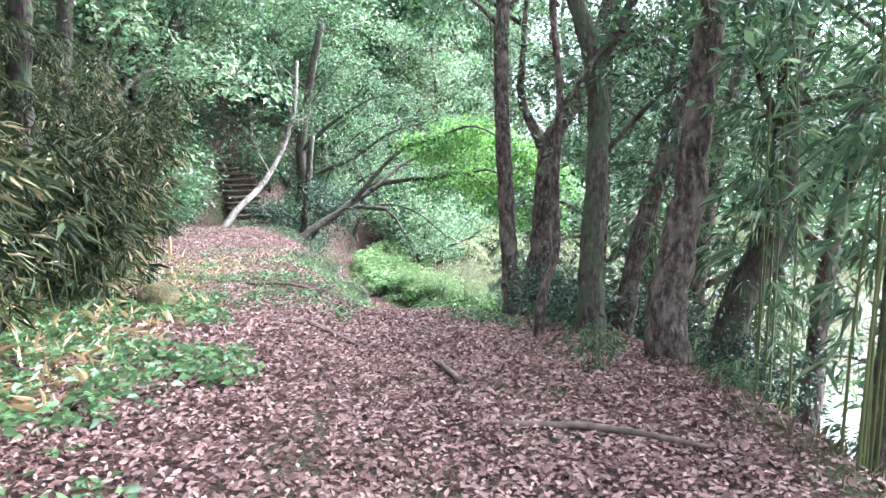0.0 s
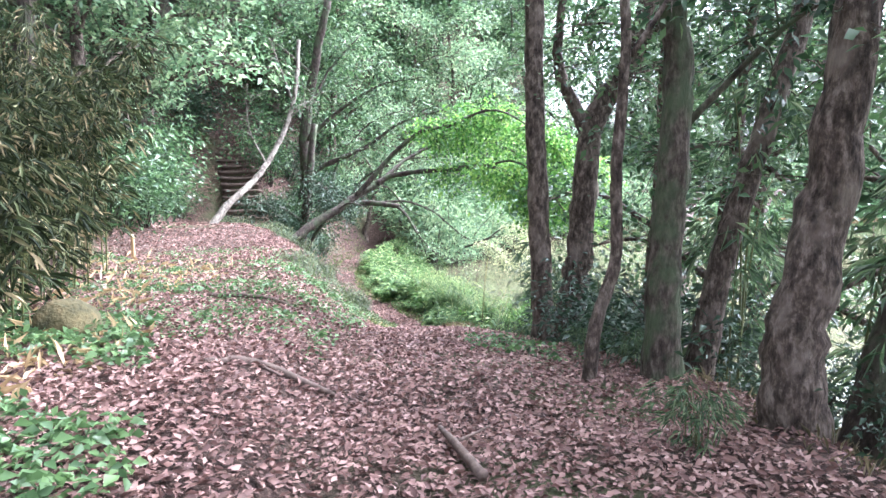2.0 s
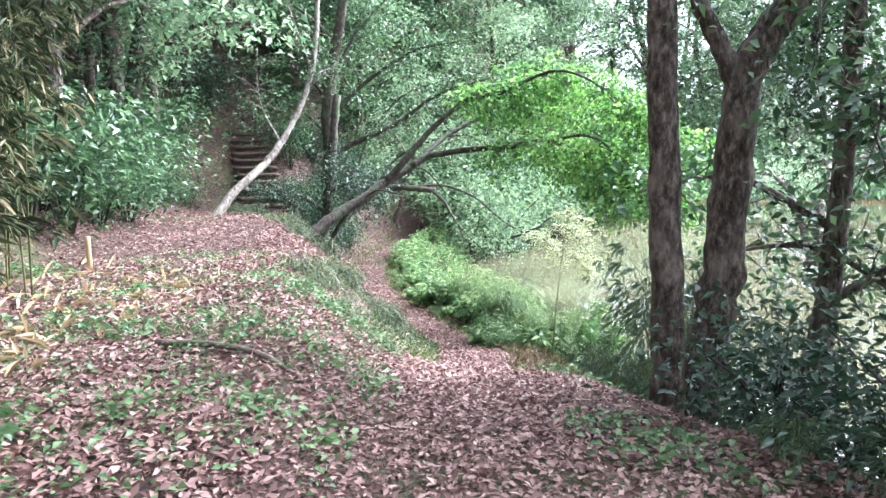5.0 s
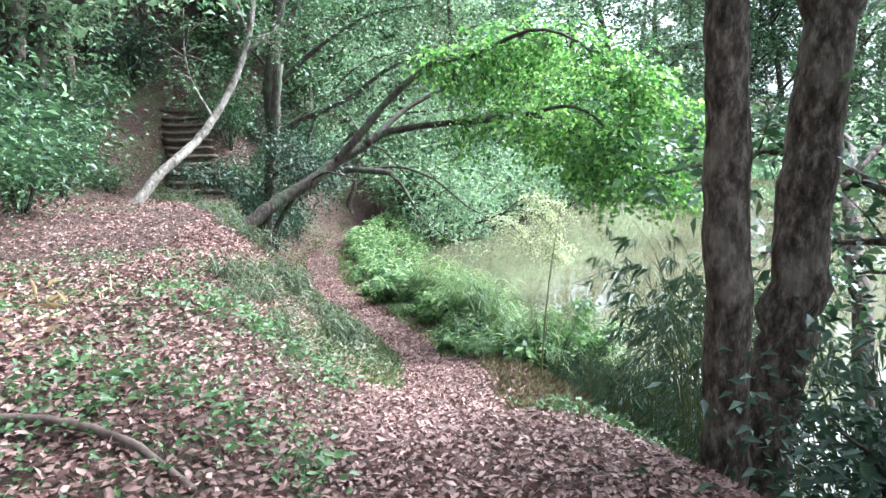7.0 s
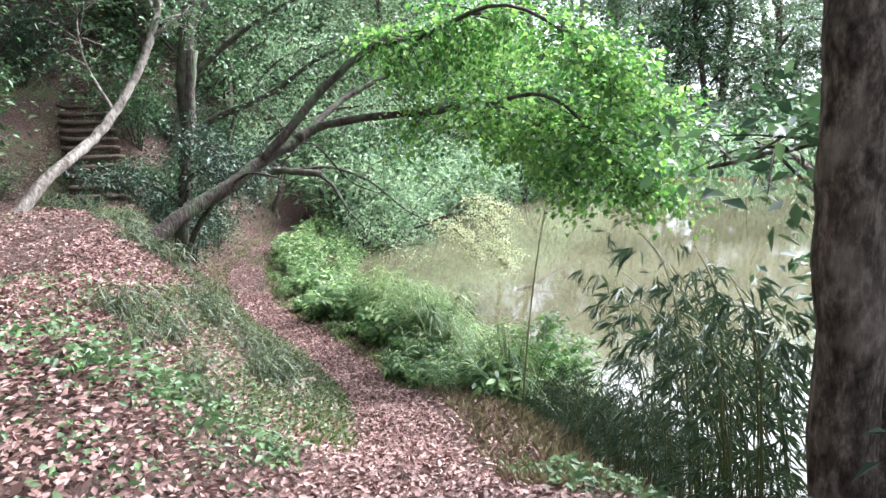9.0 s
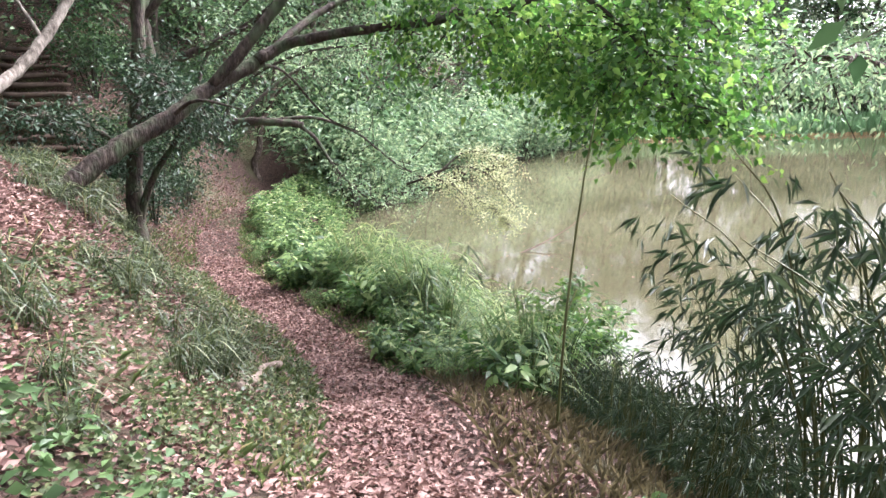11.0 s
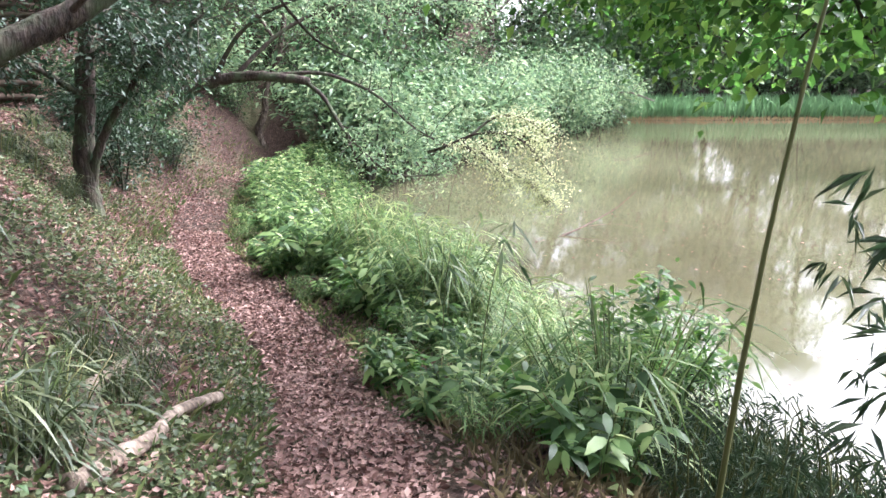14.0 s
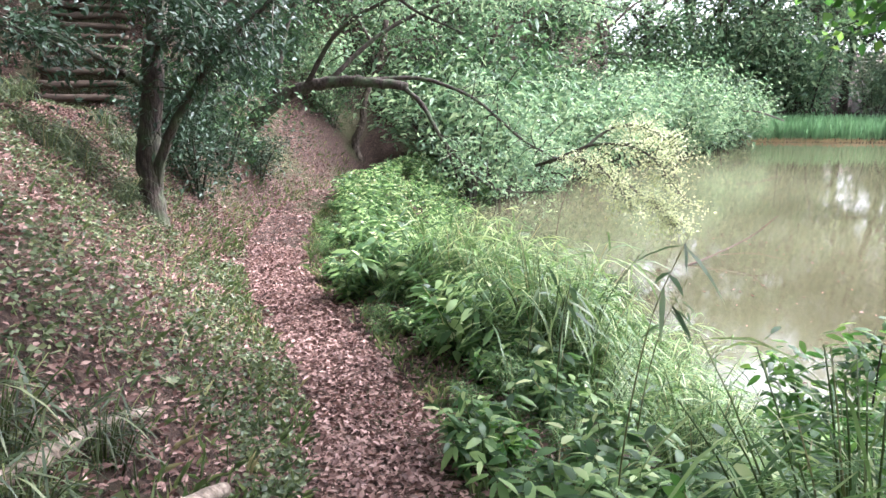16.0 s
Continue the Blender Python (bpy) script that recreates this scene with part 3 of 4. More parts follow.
tree("white_stub_tree", foot(-2.6, 38.6), [(0, 0, -.2), (-.08, 0, .35), (.1, 0, .8), (.16, .05, 1.4), (.5, .1, 2.2), (.7, .1, 3.2)], .1, .06,
     [([(.3, .05, 1.8), (1.0, -.2, 2.6), (1.9, -.3, 2.8)], .05), ([(.4, .1, 2.6), (-.2, .4, 3.4), (-.9, .6, 3.8)], .04)],
     "small grey-brown tree on the shore path", M_BARK, M_BROAD, 20, .7, 1700, .08, group="trees by the steps")

# tall crowns added overhead, mostly out of view, to shade path and slope
for x, y, h, sx in ((-6.6, 17.4, 7.6, 1), (-6.8, 27.6, 6.2, .5), (-6.9, 23.2, 6.8, .75), (-5.6, 11.0, 7.2, .95), (-6.2, 14.4, 8.2, 1.0), (-5.4, 7.0, 7.6, 1.0)):
    tree("shade_canopy_tree", foot(x, y), [(0, 0, -.3), (.2, 0, h * .35), (.5, .1, h * .7), (1.0, .1, h * .95)], .22, .1,
         [([(.6, .1, h * .75), (2.2 * sx, -1.2, h * .95), (4.4 * sx, -2.2, h), (6.6 * sx, -2.6, h * .97)], .09), ([(.7, .1, h * .8), (2.4 * sx, .6, h), (5 * sx, .8, h * 1.06), (7.6 * sx, .6, h)], .09), ([(.6, .1, h * .78), (2 * sx, 1.8, h * .97), (4 * sx, 3.4, h), (5.8 * sx, 4.4, h * .98)], .08), ([(.9, .1, h * .9), (2.4 * sx, -.2, h * 1.15), (4 * sx, -.6, h * 1.2)], .07)],
         "added tall tree whose canopy shades the path from above", M_BARK_D, M_BROAD, 46, 1.3, 13000, .1, .5, start=.25, group="canopy trees", flat=.35)

tree("overhanging_bank_tree", foot(5.0, 20.4), [(0, 0, -.3), (.2, .6, 1.6), (.4, 1.4, 3.0), (.6, 2.2, 4.0)], .14, .08,
     [([(.3, 1.2, 2.8), (.4, 2.6, 4.0), (.3, 4.0, 4.3), (.1, 5.4, 4.0)], .05), ([(.5, 1.8, 3.5), (1.2, 3.4, 4.4), (1.6, 5.0, 4.3), (1.8, 6.4, 3.9)], .05), ([(.6, 2.2, 4.0), (1.8, 3.0, 4.8), (3.0, 4.4, 4.8), (3.8, 5.6, 4.3)], .05)],
     "bank tree with thin olive-green leaves hanging over the pond", M_BARK, M_FAR, 34, .9, 4200, .085, .4, start=.4, droop=.5, hang=.35, group=BARK_GROUP)

# ---- woods on the hill and round the pond ----
HILL_LABEL = "leafy woodland tree on the slope"
kinds = [random_tree("woodland_tree", 8.5, 2.6, HILL_LABEL, M_BARK, M_FAR, 7000, .15, .16, 13, (.5, .2), .22),
         random_tree("woodland_tree", 7.0, 2.4, HILL_LABEL, M_BARK_D, M_BROAD, 7000, .15, .14, 13, (-.4, .4), .18),
         random_tree("woodland_tree", 9.5, 2.8, HILL_LABEL, M_BARK, M_FAR, 7000, .155, .18, 14, (.2, -.6), .15)]
spots = []
for x, y in ((-8.4, 31.5), (-8.6, 34.2), (-5.5, 37), (-8.5, 28), (-8, 40), (-4.2, 41), (-11, 35), (-1.5, 45), (-5, 48), (2.5, 52), (-2, 55), (6, 58), (2, 62), (9, 66), (-9, 46), (-7.5, 23.5), (-9, 18), (-8, 12), (-8.5, 6), (-6.2, 2), (-4, -4), (3, -6), (9.5, -4),
             (15.5, 70.5), (20.5, 71), (25.5, 70.5), (30.5, 71.5), (35.5, 71), (40.5, 70), (44.5, 58), (46, 50), (47, 42), (47.5, 33), (47, 24), (46.5, 15), (13, 72), (18, 74), (23, 73), (28, 75), (33, 74), (38, 72), (43, 70), (16, 79), (25, 80), (35, 80), (44, 62), (48, 54), (50, 46), (51, 37), (50, 28), (50, 19), (50, 10), (49, 1), (8, 73), (5, 68), (46, 66), (30, 78), (20, 78), (-4.6, 36.0), (-9.2, 29.6), (-3.6, 38.6), (-6.5, 43), (-3, 49), (0, 58.5), (-10, 31), (-13, 28), (-13, 40), (-10, 51), (-6, 56), (-12, 22), (-12, 14), (-2, 63), (4, 73), (3, 54), (1.5, 57), (4.2, 59), (2.6, 50.5), (5.5, 62), (-1.5, 43), (-.5, 47), (1, 50), (.3, 45.3), (-2.8, 46), (-7.6, 28.6), (-6.6, 24.6), (-9.5, 26)):
    spots.append((x + rng.normal() * .3, y + rng.normal() * .3))
for i, (x, y) in enumerate(spots):
    s = rng.uniform(.85, 1.2) * (1.65 if y > 63 or x > 40 else 1)
    m = Matrix.Translation(foot(x, y, .1)) @ Matrix.Rotation(rng.uniform(0, 6.28), 4, "Z") @ Matrix.Diagonal((s, s, s, 1))
    if i < 3:
        kinds[i].matrix_basis = m
        tagged(kinds[i], category="tree", group="woodland trees")
    else:
        copy_thing(kinds[i % 3], m)


def shrub(label, mat, n, size, aspect, r, h, stems=9):
    ob = thing("shrub", (0, 0, 0), label, "shrub", "undergrowth shrubs")
    limbs = []
    for i in range(stems):
        a, k = rng.uniform(0, 6.28), rng.uniform(.3, 1)
        limbs.append(([(0, 0, -.1), (math.cos(a) * r * k * .4, math.sin(a) * r * k * .4, h * .55), (math.cos(a) * r * k, math.sin(a) * r * k, h * rng.uniform(.6, 1))], .018, .004))
    tagged(part("stem_mass", tubes("stem_mass", limbs, M_BARK_D, 4, .03, 3), ob), kind="stuff")
    pick = rng.integers(0, stems, n)
    t = rng.uniform(.25, 1.05, n)
    at = np.vstack([on_line(limbs[k][0], np.array([tt])) for k, tt in zip(pick, t)]) + rng.normal(size=(n, 3)) * (r * .26, r * .26, h * .13)
    at[:, 2] = np.maximum(at[:, 2], .03)
    ln = size * rng.uniform(.6, 1.3, n)
    part("foliage", leaf_mesh("foliage", at, rng.normal(size=(n, 3)) * (1, 1, .5) + at * (.8, .8, .1), ln, ln * aspect, mat, .25), ob)
    return ob


SHRUBS = [shrub("dense dark evergreen shrub on the slope", M_EVER, 1900, .072, .45, .8, 1.1), shrub("leafy green shrub on the slope", M_BROAD, 1800, .08, .45, .9, 1.2),
          shrub("pale green bush by the pond", M_FAR, 1500, .1, .42, 1.0, 1.4), shrub("tall leafy thicket on the hillside", M_BROAD, 1500, .105, .42, 1.1, 1.5)]
placed = []
for i in range(6000):
    y = rng.uniform(20, 62)
    xp = smooth(PATH_X, y)
    u = rng.uniform(1.0, 18)
    x = xp - u
    if u < along(((12, 4.2), (19, 4.4), (25, 6.2), (28, 5.2), (30, 3.4), (33, 2.2), (36, 1.2), (60, .8)), y):
        continue
    if (23 < y <= 31.5 and abs(x - (.4 - (y - 16) * .385)) < 1.4) or (30 < y < 42 and abs(x - (-5.0 - (y - 31) * .437)) < 1.1):
        continue
    gap = .7 if u < 4.5 and y < 37 else 2.2
    if all((x - a) ** 2 + (y - b) ** 2 > gap for a, b, c in placed):
        placed.append((x, y, int(rng.integers(0, 2)) if y < 35 or gap < 1 else int(rng.integers(2, 4))))
    if len(placed) > 150:
        break
placed += [(rng.uniform(5, 46), rng.uniform(66.5, 74), 2) for _ in range(42)] + [(smooth(SHORE, y, 1.5) - rng.uniform(-.1, .7), y, 2) for y in np.arange(38.5, 61, .95)] + [(smooth(SHORE, y, 1.5) - rng.uniform(.9, 2.2), y, 2 + k % 2) for k, y in enumerate(np.arange(39.5, 62, 1.0))]
placed += [*[(smooth(PATH_X, yy) - uu, yy, 0) for yy, uu in zip(rng.uniform(29.8, 36, 16), rng.uniform(1.9, 3.6, 16)) if abs(smooth(PATH_X, yy) - uu - (-5.0 - (yy - 31) * .437)) > 1.3], (-4.2, 37.0, 1), (-4.3, 36.0, 0), (-4.0, 38.2, 1), *[(smooth(PATH_X, yy) - uu + rng.normal() * .2, yy, 3 if kk % 3 else 1) for kk, (yy, uu) in enumerate([(a, b) for a in np.arange(38.2, 48, 1.15) for b in (1.4, 2.4, 3.5)])], (-6.4, 25.2, 0), (-6.6, 27, 1), (-7.2, 28.5, 0), (-6.0, 23.8, 0), (-7.2, 27, 1), (-3.1, 30.4, 0), (-3.3, 33.4, 0), (-3.4, 32.2, 1), (-3.7, 31.0, 0), (3.25, 17.2, 0), (3.5, 16.3, 0), (3.95, 16.0, 0), (4.5, 14.9, 0), (3.7, 17.9, 0), (4.6, 16.7, 0), (4.7, 17.4, 0), (4.6, 13.3, 0), (-4.9, 23.9, 1), (-4.7, 22.7, 1), (-4.4, 21.4, 1), (-5.6, 24.8, 0), (-5.3, 23.2, 1), (-5.0, 21.8, 0), (-4.2, 20.3, 1)]
for i, (x, y, k) in enumerate(placed):
    s = rng.uniform(.7, 1.3) * ((1.65 if k > 1 else 1.4 if x < smooth(PATH_X, y) - 5 else 1.0) if y < 62 else 3.2)
    m = Matrix.Translation(foot(x, y, .08)) @ Matrix.Rotation(rng.uniform(0, 6.28), 4, "Z") @ Matrix.Diagonal((s, s, s * rng.uniform(.8, 1.3), 1))
    copy_thing(SHRUBS[k], m)
for ob, (x, y) in zip(SHRUBS, ((-3.5, 30.6), (-3.9, 31.9), (-1.9, 41.2), (-8, 30.6))):
    ob.matrix_basis = Matrix.Translation(foot(x, y, .08))

# ---- bamboo ----


def bamboo(label, mat, culms, h, lean, leaves, size=.17, aspect=.13, spread=.35, low=.25, group="bamboo thicket"):
    ob = thing("bamboo_clump", (0, 0, 0), label, "bamboo", group)
    at, way = [], []
    per = leaves // culms
    for i in range(culms):
        a = rng.uniform(0, 6.28)
        o = np.array((math.cos(a), math.sin(a), 0)) * rng.uniform(0, spread)
        hh = h * rng.uniform(.65, 1.1)
        d = np.array((lean[0], lean[1], 0)) * rng.uniform(.4, 1.3) + rng.normal(size=3) * (.18, .18, 0) * h * .35
        p = [o + (0, 0, -.15), o + d * .15 + (0, 0, hh * .45), o + d * .5 + (0, 0, hh * .82), o + d + (0, 0, hh * .97)]
        v, f = tube_data(p, .012, .004, 5, .03)
        part("culm", mesh_of("culm", v, f, M_CULM, True), ob)
        nodes = max(3, per // 7)
        t = rng.uniform(low, 1.0, nodes) ** .8
        out = unit(rng.normal(size=(nodes, 3)) * (1, 1, .2))
        tuft = on_line(p, t) + out * rng.uniform(.08, .5, (nodes, 1)) * (1, 1, .6)
        fan = rng.normal(size=(nodes, 7, 3)) * (.55, .55, .3) + out[:, None] * .7 + np.array((0, 0, -.55))
        at.append((tuft[:, None] + unit(fan) * .02 + rng.normal(size=(nodes, 7, 3)) * .025).reshape(-1, 3))
        way.append(fan.reshape(-1, 3))
    a, w = np.vstack(at), np.vstack(way)
    ln = size * rng.uniform(.6, 1.3, len(a))
    part("leaves", leaf_mesh("leaves", a, w, ln, ln * aspect, mat, .15, .2), ob)
    return ob


BAMBOOS = [bamboo("arching bamboo clump with hanging leaves and dry sheaths", M_BAMBOO, 9, 3.5, (.9, .1), 1700, .2, .15, .5, .12), bamboo("dense leafy bamboo clump beside the path", M_BAMBOO, 8, 2.0, (.5, -.2), 1300, .19, .16, .5, .05), bamboo("tall leafy bamboo clump in the thicket", M_BAMBOO, 9, 4.6, (1.0, -.1), 1900, .21, .15, .5, .15)]
k = 0
for y in np.arange(7.5, 19.6, .72):
    for row in range(3):
        x = smooth(PATH_X, y) - along(((7, 3.6), (13, 3.65), (17, 3.95), (22, 4.9)), y) - row * .95 + rng.normal() * .28
        if rng.uniform() < .15 and k > 3:
            continue
        s = rng.uniform(.65, 1.2)
        m = Matrix.Translation(foot(x, y + rng.normal() * .2, .1)) @ Matrix.Rotation(rng.normal() * .9, 4, "Z") @ Matrix.Diagonal((s, s, s * rng.uniform(.75, 1.15), 1))
        b = ((1, 0, 0)[int(rng.integers(0, 3))], 2, 2)[row] if k > 2 else (1, 0, 2)[row]
        if k < 3:
            BAMBOOS[b].matrix_basis = m
        else:
            copy_thing(BAMBOOS[b], m)
        k += 1
BANK_BAMBOO = [bamboo("thin bank bamboo with narrow green leaves", M_BANK, 6, 3.2, (-.1, -.2), 640, .18, .13, .4, .15, "bank bamboo"), bamboo("low dwarf bamboo with drooping leaves", M_BANK, 8, 1.1, (-.1, -.2), 520, .17, .13, .35, .15, "bank bamboo")]
k = 0
for x, y, b, s in ((3.15, 13.35, 1, .42), (3.2, 15.6, 1, .9), (4.4, 13.0, 0, 1), (4.8, 14.3, 0, 1), (4.2, 15.8, 0, 1), (4.6, 17.2, 0, .9), (4.9, 9.6, 0, 1.1), (3.3, 17.6, 1, .9), (6.2, 16.5, 0, 1), (4.0, 12.4, 1, .8), (4.3, 11.3, 0, 1), (4.5, 10.3, 0, 1), (5.1, 12.2, 0, 1.1), (4.7, 11.9, 1, 1.2), (5.6, 14.6, 1, 1.4), (5.6, 11.8, 1, 1.4), (5.3, 16.2, 1, 1.3), (5.2, 18.2, 0, .8), (2.95, 16.1, 1, .8)):
    m = Matrix.Translation(foot(x, y, .08)) @ Matrix.Rotation(rng.uniform(0, 6.28), 4, "Z") @ Matrix.Diagonal((s, s, s, 1))
    if k in (0, 4):
        BANK_BAMBOO[b].matrix_basis = m
    else:
        copy_thing(BANK_BAMBOO[b], m)
    k += 1
DARK_BAMBOO = [bamboo("dark bamboo clump leaning over the water", M_SASA, 11, 2.5, (-.5, .5), 560, .17, .13, .45, .2, "waterside bamboo"), bamboo("low dark bamboo tangle at the water's edge", M_SASA, 16, 1.2, (.1, .1), 620, .13, .12, .65, .2, "waterside bamboo")]
k = 0
for x, y, b, s in ((3.3, 20.6, 0, 1), (2.9, 21.6, 1, .8), (3.9, 21.3, 0, .95), (3.0, 20.0, 1, 1), (3.4, 22.0, 1, 1), (3.9, 20.2, 0, 1.05), (2.7, 22.9, 1, .8), (3.8, 22.4, 1, 1), (4.3, 20.9, 1, 1.1), (3.4, 19.2, 1, 1), (4.2, 19.3, 0, 1), (2.9, 19.2, 1, .7), (3.3, 21.7, 0, .85), (3.0, 19.5, 0, .75), (2.5, 21.7, 1, .7), (2.75, 22.5, 1, .85), (2.35, 22.3, 1, .55), (3.3, 22.8, 1, .9), (2.65, 20.6, 1, .75), (3.1, 21.2, 1, 1), (3.0, 23.6, 1, .8), (3.0, 24.2, 1, .9), (2.8, 24.8, 1, .7), (3.4, 23.9, 1, 1.1), (3.35, 25.0, 1, .9), (3.9, 23.5, 1, 1.15), (3.15, 23.2, 1, 1), (3.75, 24.6, 1, 1.05), (2.7, 23.4, 1, .9), (2.9, 24.1, 1, .95)):
    m = Matrix.Translation(foot(x, y, .08)) @ Matrix.Rotation(rng.normal() * .5, 4, "Z") @ Matrix.Diagonal((s, s, s, 1))
    if k < 2:
        DARK_BAMBOO[b].matrix_basis = m
    else:
        copy_thing(DARK_BAMBOO[b], m)
    k += 1
stalk = thing("bamboo_stalk", foot(1.98, 21.4), "single thin leafless bamboo stalk beside the path", "bamboo")
part("culm", tubes("culm", [([(0, 0, -.1), (.05, .01, .8), (.12, .02, 1.5), (.2, .02, 2.05)], .011, .004)], M_CULM, 6), stalk)

for x, y, h, lean in ((1.5, 23.6, 1.3, .1), (1.35, 24.9, .95, .03), (1.75, 24.6, 1.15, .1), (1.2, 25.6, .9, .06)):
    st = thing("bamboo_shoot", foot(x, y), "thin bamboo shoot with a few drooping leaves", "bamboo", "bamboo shoots in the weeds")
    line = [(0, 0, -.1), (lean * .3, 0, h * .4), (lean, .02, h * .75), (lean * 2.2, .04, h)]
    part("culm", tubes("culm", [(line, .0045, .002)], M_CULM, 5), st)
    fan = rng.normal(size=(7, 3)) * (.8, .8, .3) + (.3, 0, -.3)
    part("leaves", strip_mesh("leaves", on_line(line, rng.uniform(.7, 1, 7)), fan, rng.uniform(.12, .22, 7), .022, M_BANK, .4), st)
ls = thing("waterside_shrub", foot(2.9, 24.6), "bright green broad-leaved shrub at the water's edge", "shrub")
limbs = [([(0, 0, -.1), (math.cos(a) * .12, math.sin(a) * .12, .7), (math.cos(a) * r, math.sin(a) * r, h)], .014, .004) for a, r, h in ((.2, .55, 1.2), (1.3, .3, 1.45), (2.3, .45, 1.3), (3.5, .4, 1.15), (4.4, .5, 1.3), (5.4, .6, 1.1), (.9, .15, 1.5))]
tagged(part("stem_mass", tubes("stem_mass", limbs, M_BARK_D, 5, .03, 3), ls), kind="stuff")
sp = np.vstack([on_line(l[0], rng.uniform(.62, 1.03, 240)) for l in limbs]) + rng.normal(size=(1680, 3)) * (.09, .09, .06)
sw = rng.normal(size=(1680, 3)) * (1, 1, .3) + (0, 0, .1)
part("foliage", strip_mesh("foliage", sp, sw, rng.uniform(.07, .12, 1680), .036, M_MAPLE, .3, (.25, 1.0, .8)), ls)

# ---- the steps ----
steps = thing("stairs", (-4.95, 30.8, 1.62), "old timber-edged earth steps climbing the slope", "stairs")
SDIR = np.array((-.4, .9165))
bmv, bmf = tube_data([(-.6, .01, .01), (-.2, -.01, -.008), (.15, .012, .01), (.6, -.01, -.004)], .056, .045, 8, .06, 0, 3)
log_me = mesh_of("step_log", bmv, bmf, M_STEP, True)
tread_me = bpy.data.meshes.new("tread")
bm = bmesh.new()
bmesh.ops.create_cube(bm, size=1, matrix=Matrix.Diagonal((1.15, .4, .16, 1)))
bmesh.ops.bevel(bm, geom=bm.edges[:], offset=.02, segments=2, affect="EDGES")
bm.to_mesh(tread_me)
bm.free()
tread_me.materials.append(M_GROUND)
for i in range(24):
    for nm, me, dz, dy in (("step_log", log_me, .1, 0), ("tread", tread_me, .04, .22)):
        o = part(nm, me, steps)
        o.location = (SDIR[0] * (i * .36 + dy) + rng.normal() * .02, SDIR[1] * (i * .36 + dy), i * .187 + dz)
        o.rotation_euler = (0, rng.normal() * .02, math.atan2(-SDIR[0], SDIR[1]) + rng.normal() * .03)

# ---- loose things on the ground ----


def stick(name, pts, r0, r1, mat, label, branches=()):
    ob = thing(name, pts[0], label, "fallen branch")
    o = np.array(pts[0])
    v, f = tube_data([np.array(p) - o for p in pts], r0, r1, 9, .07)
    part("branch", mesh_of("branch", v, f, mat, True), ob)
    for b in branches:
        v, f = tube_data([np.array(p) - o for p in b], r1 * .8, r1 * .3, 6, .06)
        part("side_branch", mesh_of("side_branch", v, f, mat, True), ob)


def lying(x, y, h=.03):
    return (x, y, ground_z(x, y) + h)


stick("pale_fallen_branch", [lying(-0.02, 21.67, .03), lying(-0.01, 22.33, .04), lying(-0.07, 22.9, .05), lying(-0.02, 23.45, .1)], .042, .03, M_DEADWOOD, "pale bleached fallen branch lying beside the path")
stick("fallen_branch", [lying(.2, 13.75), lying(.5, 13.85, .05), lying(.95, 14.1, .03)], .04, .02, M_STICK, "dark damp fallen branch on the leaf litter", ([lying(.5, 13.85, .05), lying(.7, 13.7, .1)],))
stick("fallen_branch", [lying(1.95, 12.7), lying(1.8, 13.1, .06), lying(1.7, 13.5, .02)], .03, .015, M_STICK, "dark damp fallen branch on the leaf litter", ([lying(1.8, 13.1, .06), lying(2.0, 13.3, .1)],))
stick("fallen_branch", [lying(2.2, 11.6), lying(2.8, 11.5, .05), lying(3.4, 11.2, .03)], .03, .015, M_STICK, "long thin dead branch lying across the ground")
stick("fallen_branch", [lying(-1.0, 17.0), lying(-.6, 16.95, .04), lying(-.2, 16.8, .03), lying(.15, 16.6, .03)], .026, .016, M_STICK, "dark damp fallen branch on the leaf litter")
stick("fallen_branch", [lying(-.28, 22.35, .03), lying(-.33, 22.85, .06), lying(-.42, 23.3, .05), lying(-.44, 23.7, .09)], .04, .022, M_DEADWOOD, "weathered pale branch lying in the creepers")
bm = bmesh.new()
bmesh.ops.create_icosphere(bm, subdivisions=3, radius=.22)
for v in bm.verts:
    v.co = Vector((max(min(v.co.x * 1.1, .26), -.26), max(min(v.co.y * 1.1, .22), -.22), max(min(v.co.z, .2), -.2)))
    v.co += v.co.normalized() * .035 * noise.noise(v.co * 5)
me = bpy.data.meshes.new("stone")
bm.to_mesh(me)
bm.free()
me.materials.append(M_STONE)
stone = tagged(new("stone", me), "squat mossy yellowish stone among dry stalks", "stone")
stone.location = (-1.22, 14.7, ground_z(-1.22, 14.7) + .08)
post = thing("stake", foot(-3.24, 19.94, .1), "short yellow cut bamboo stake in the ground", "stake")
part("culm", tubes("culm", [([(0, 0, -.1), (.01, 0, .2), (.0, .01, .48)], .03, .028)], M_DRY, 8), post)

# ---- ground cover, litter and grass, too many to count ----


def scatter(n, y0, y1, u0, u1, keep=None):
    """Points on the ground; u is the distance from the middle of the path, to the hill side."""
    y = rng.uniform(y0, y1, n)
    u = rng.uniform(u0, u1, n)
    x = np.array([smooth(PATH_X, t) for t in y]) - u
    ok = np.ones(n, bool) if keep is None else np.array([keep(a, b, c) for a, b, c in zip(x, y, u)])
    x, y = x[ok], y[ok]
    z = np.array([ground_z(a, b) + .07 * noise.noise(Vector((a * .9, b * .9, 0))) + .025 * noise.noise(Vector((a * 3.3, b * 3.3, 5))) for a, b in zip(x, y)])
    return np.stack([x, y, z], 1)


def blotch(x, y, s, seed):
    return noise.noise(Vector((x * s, y * s, seed)))


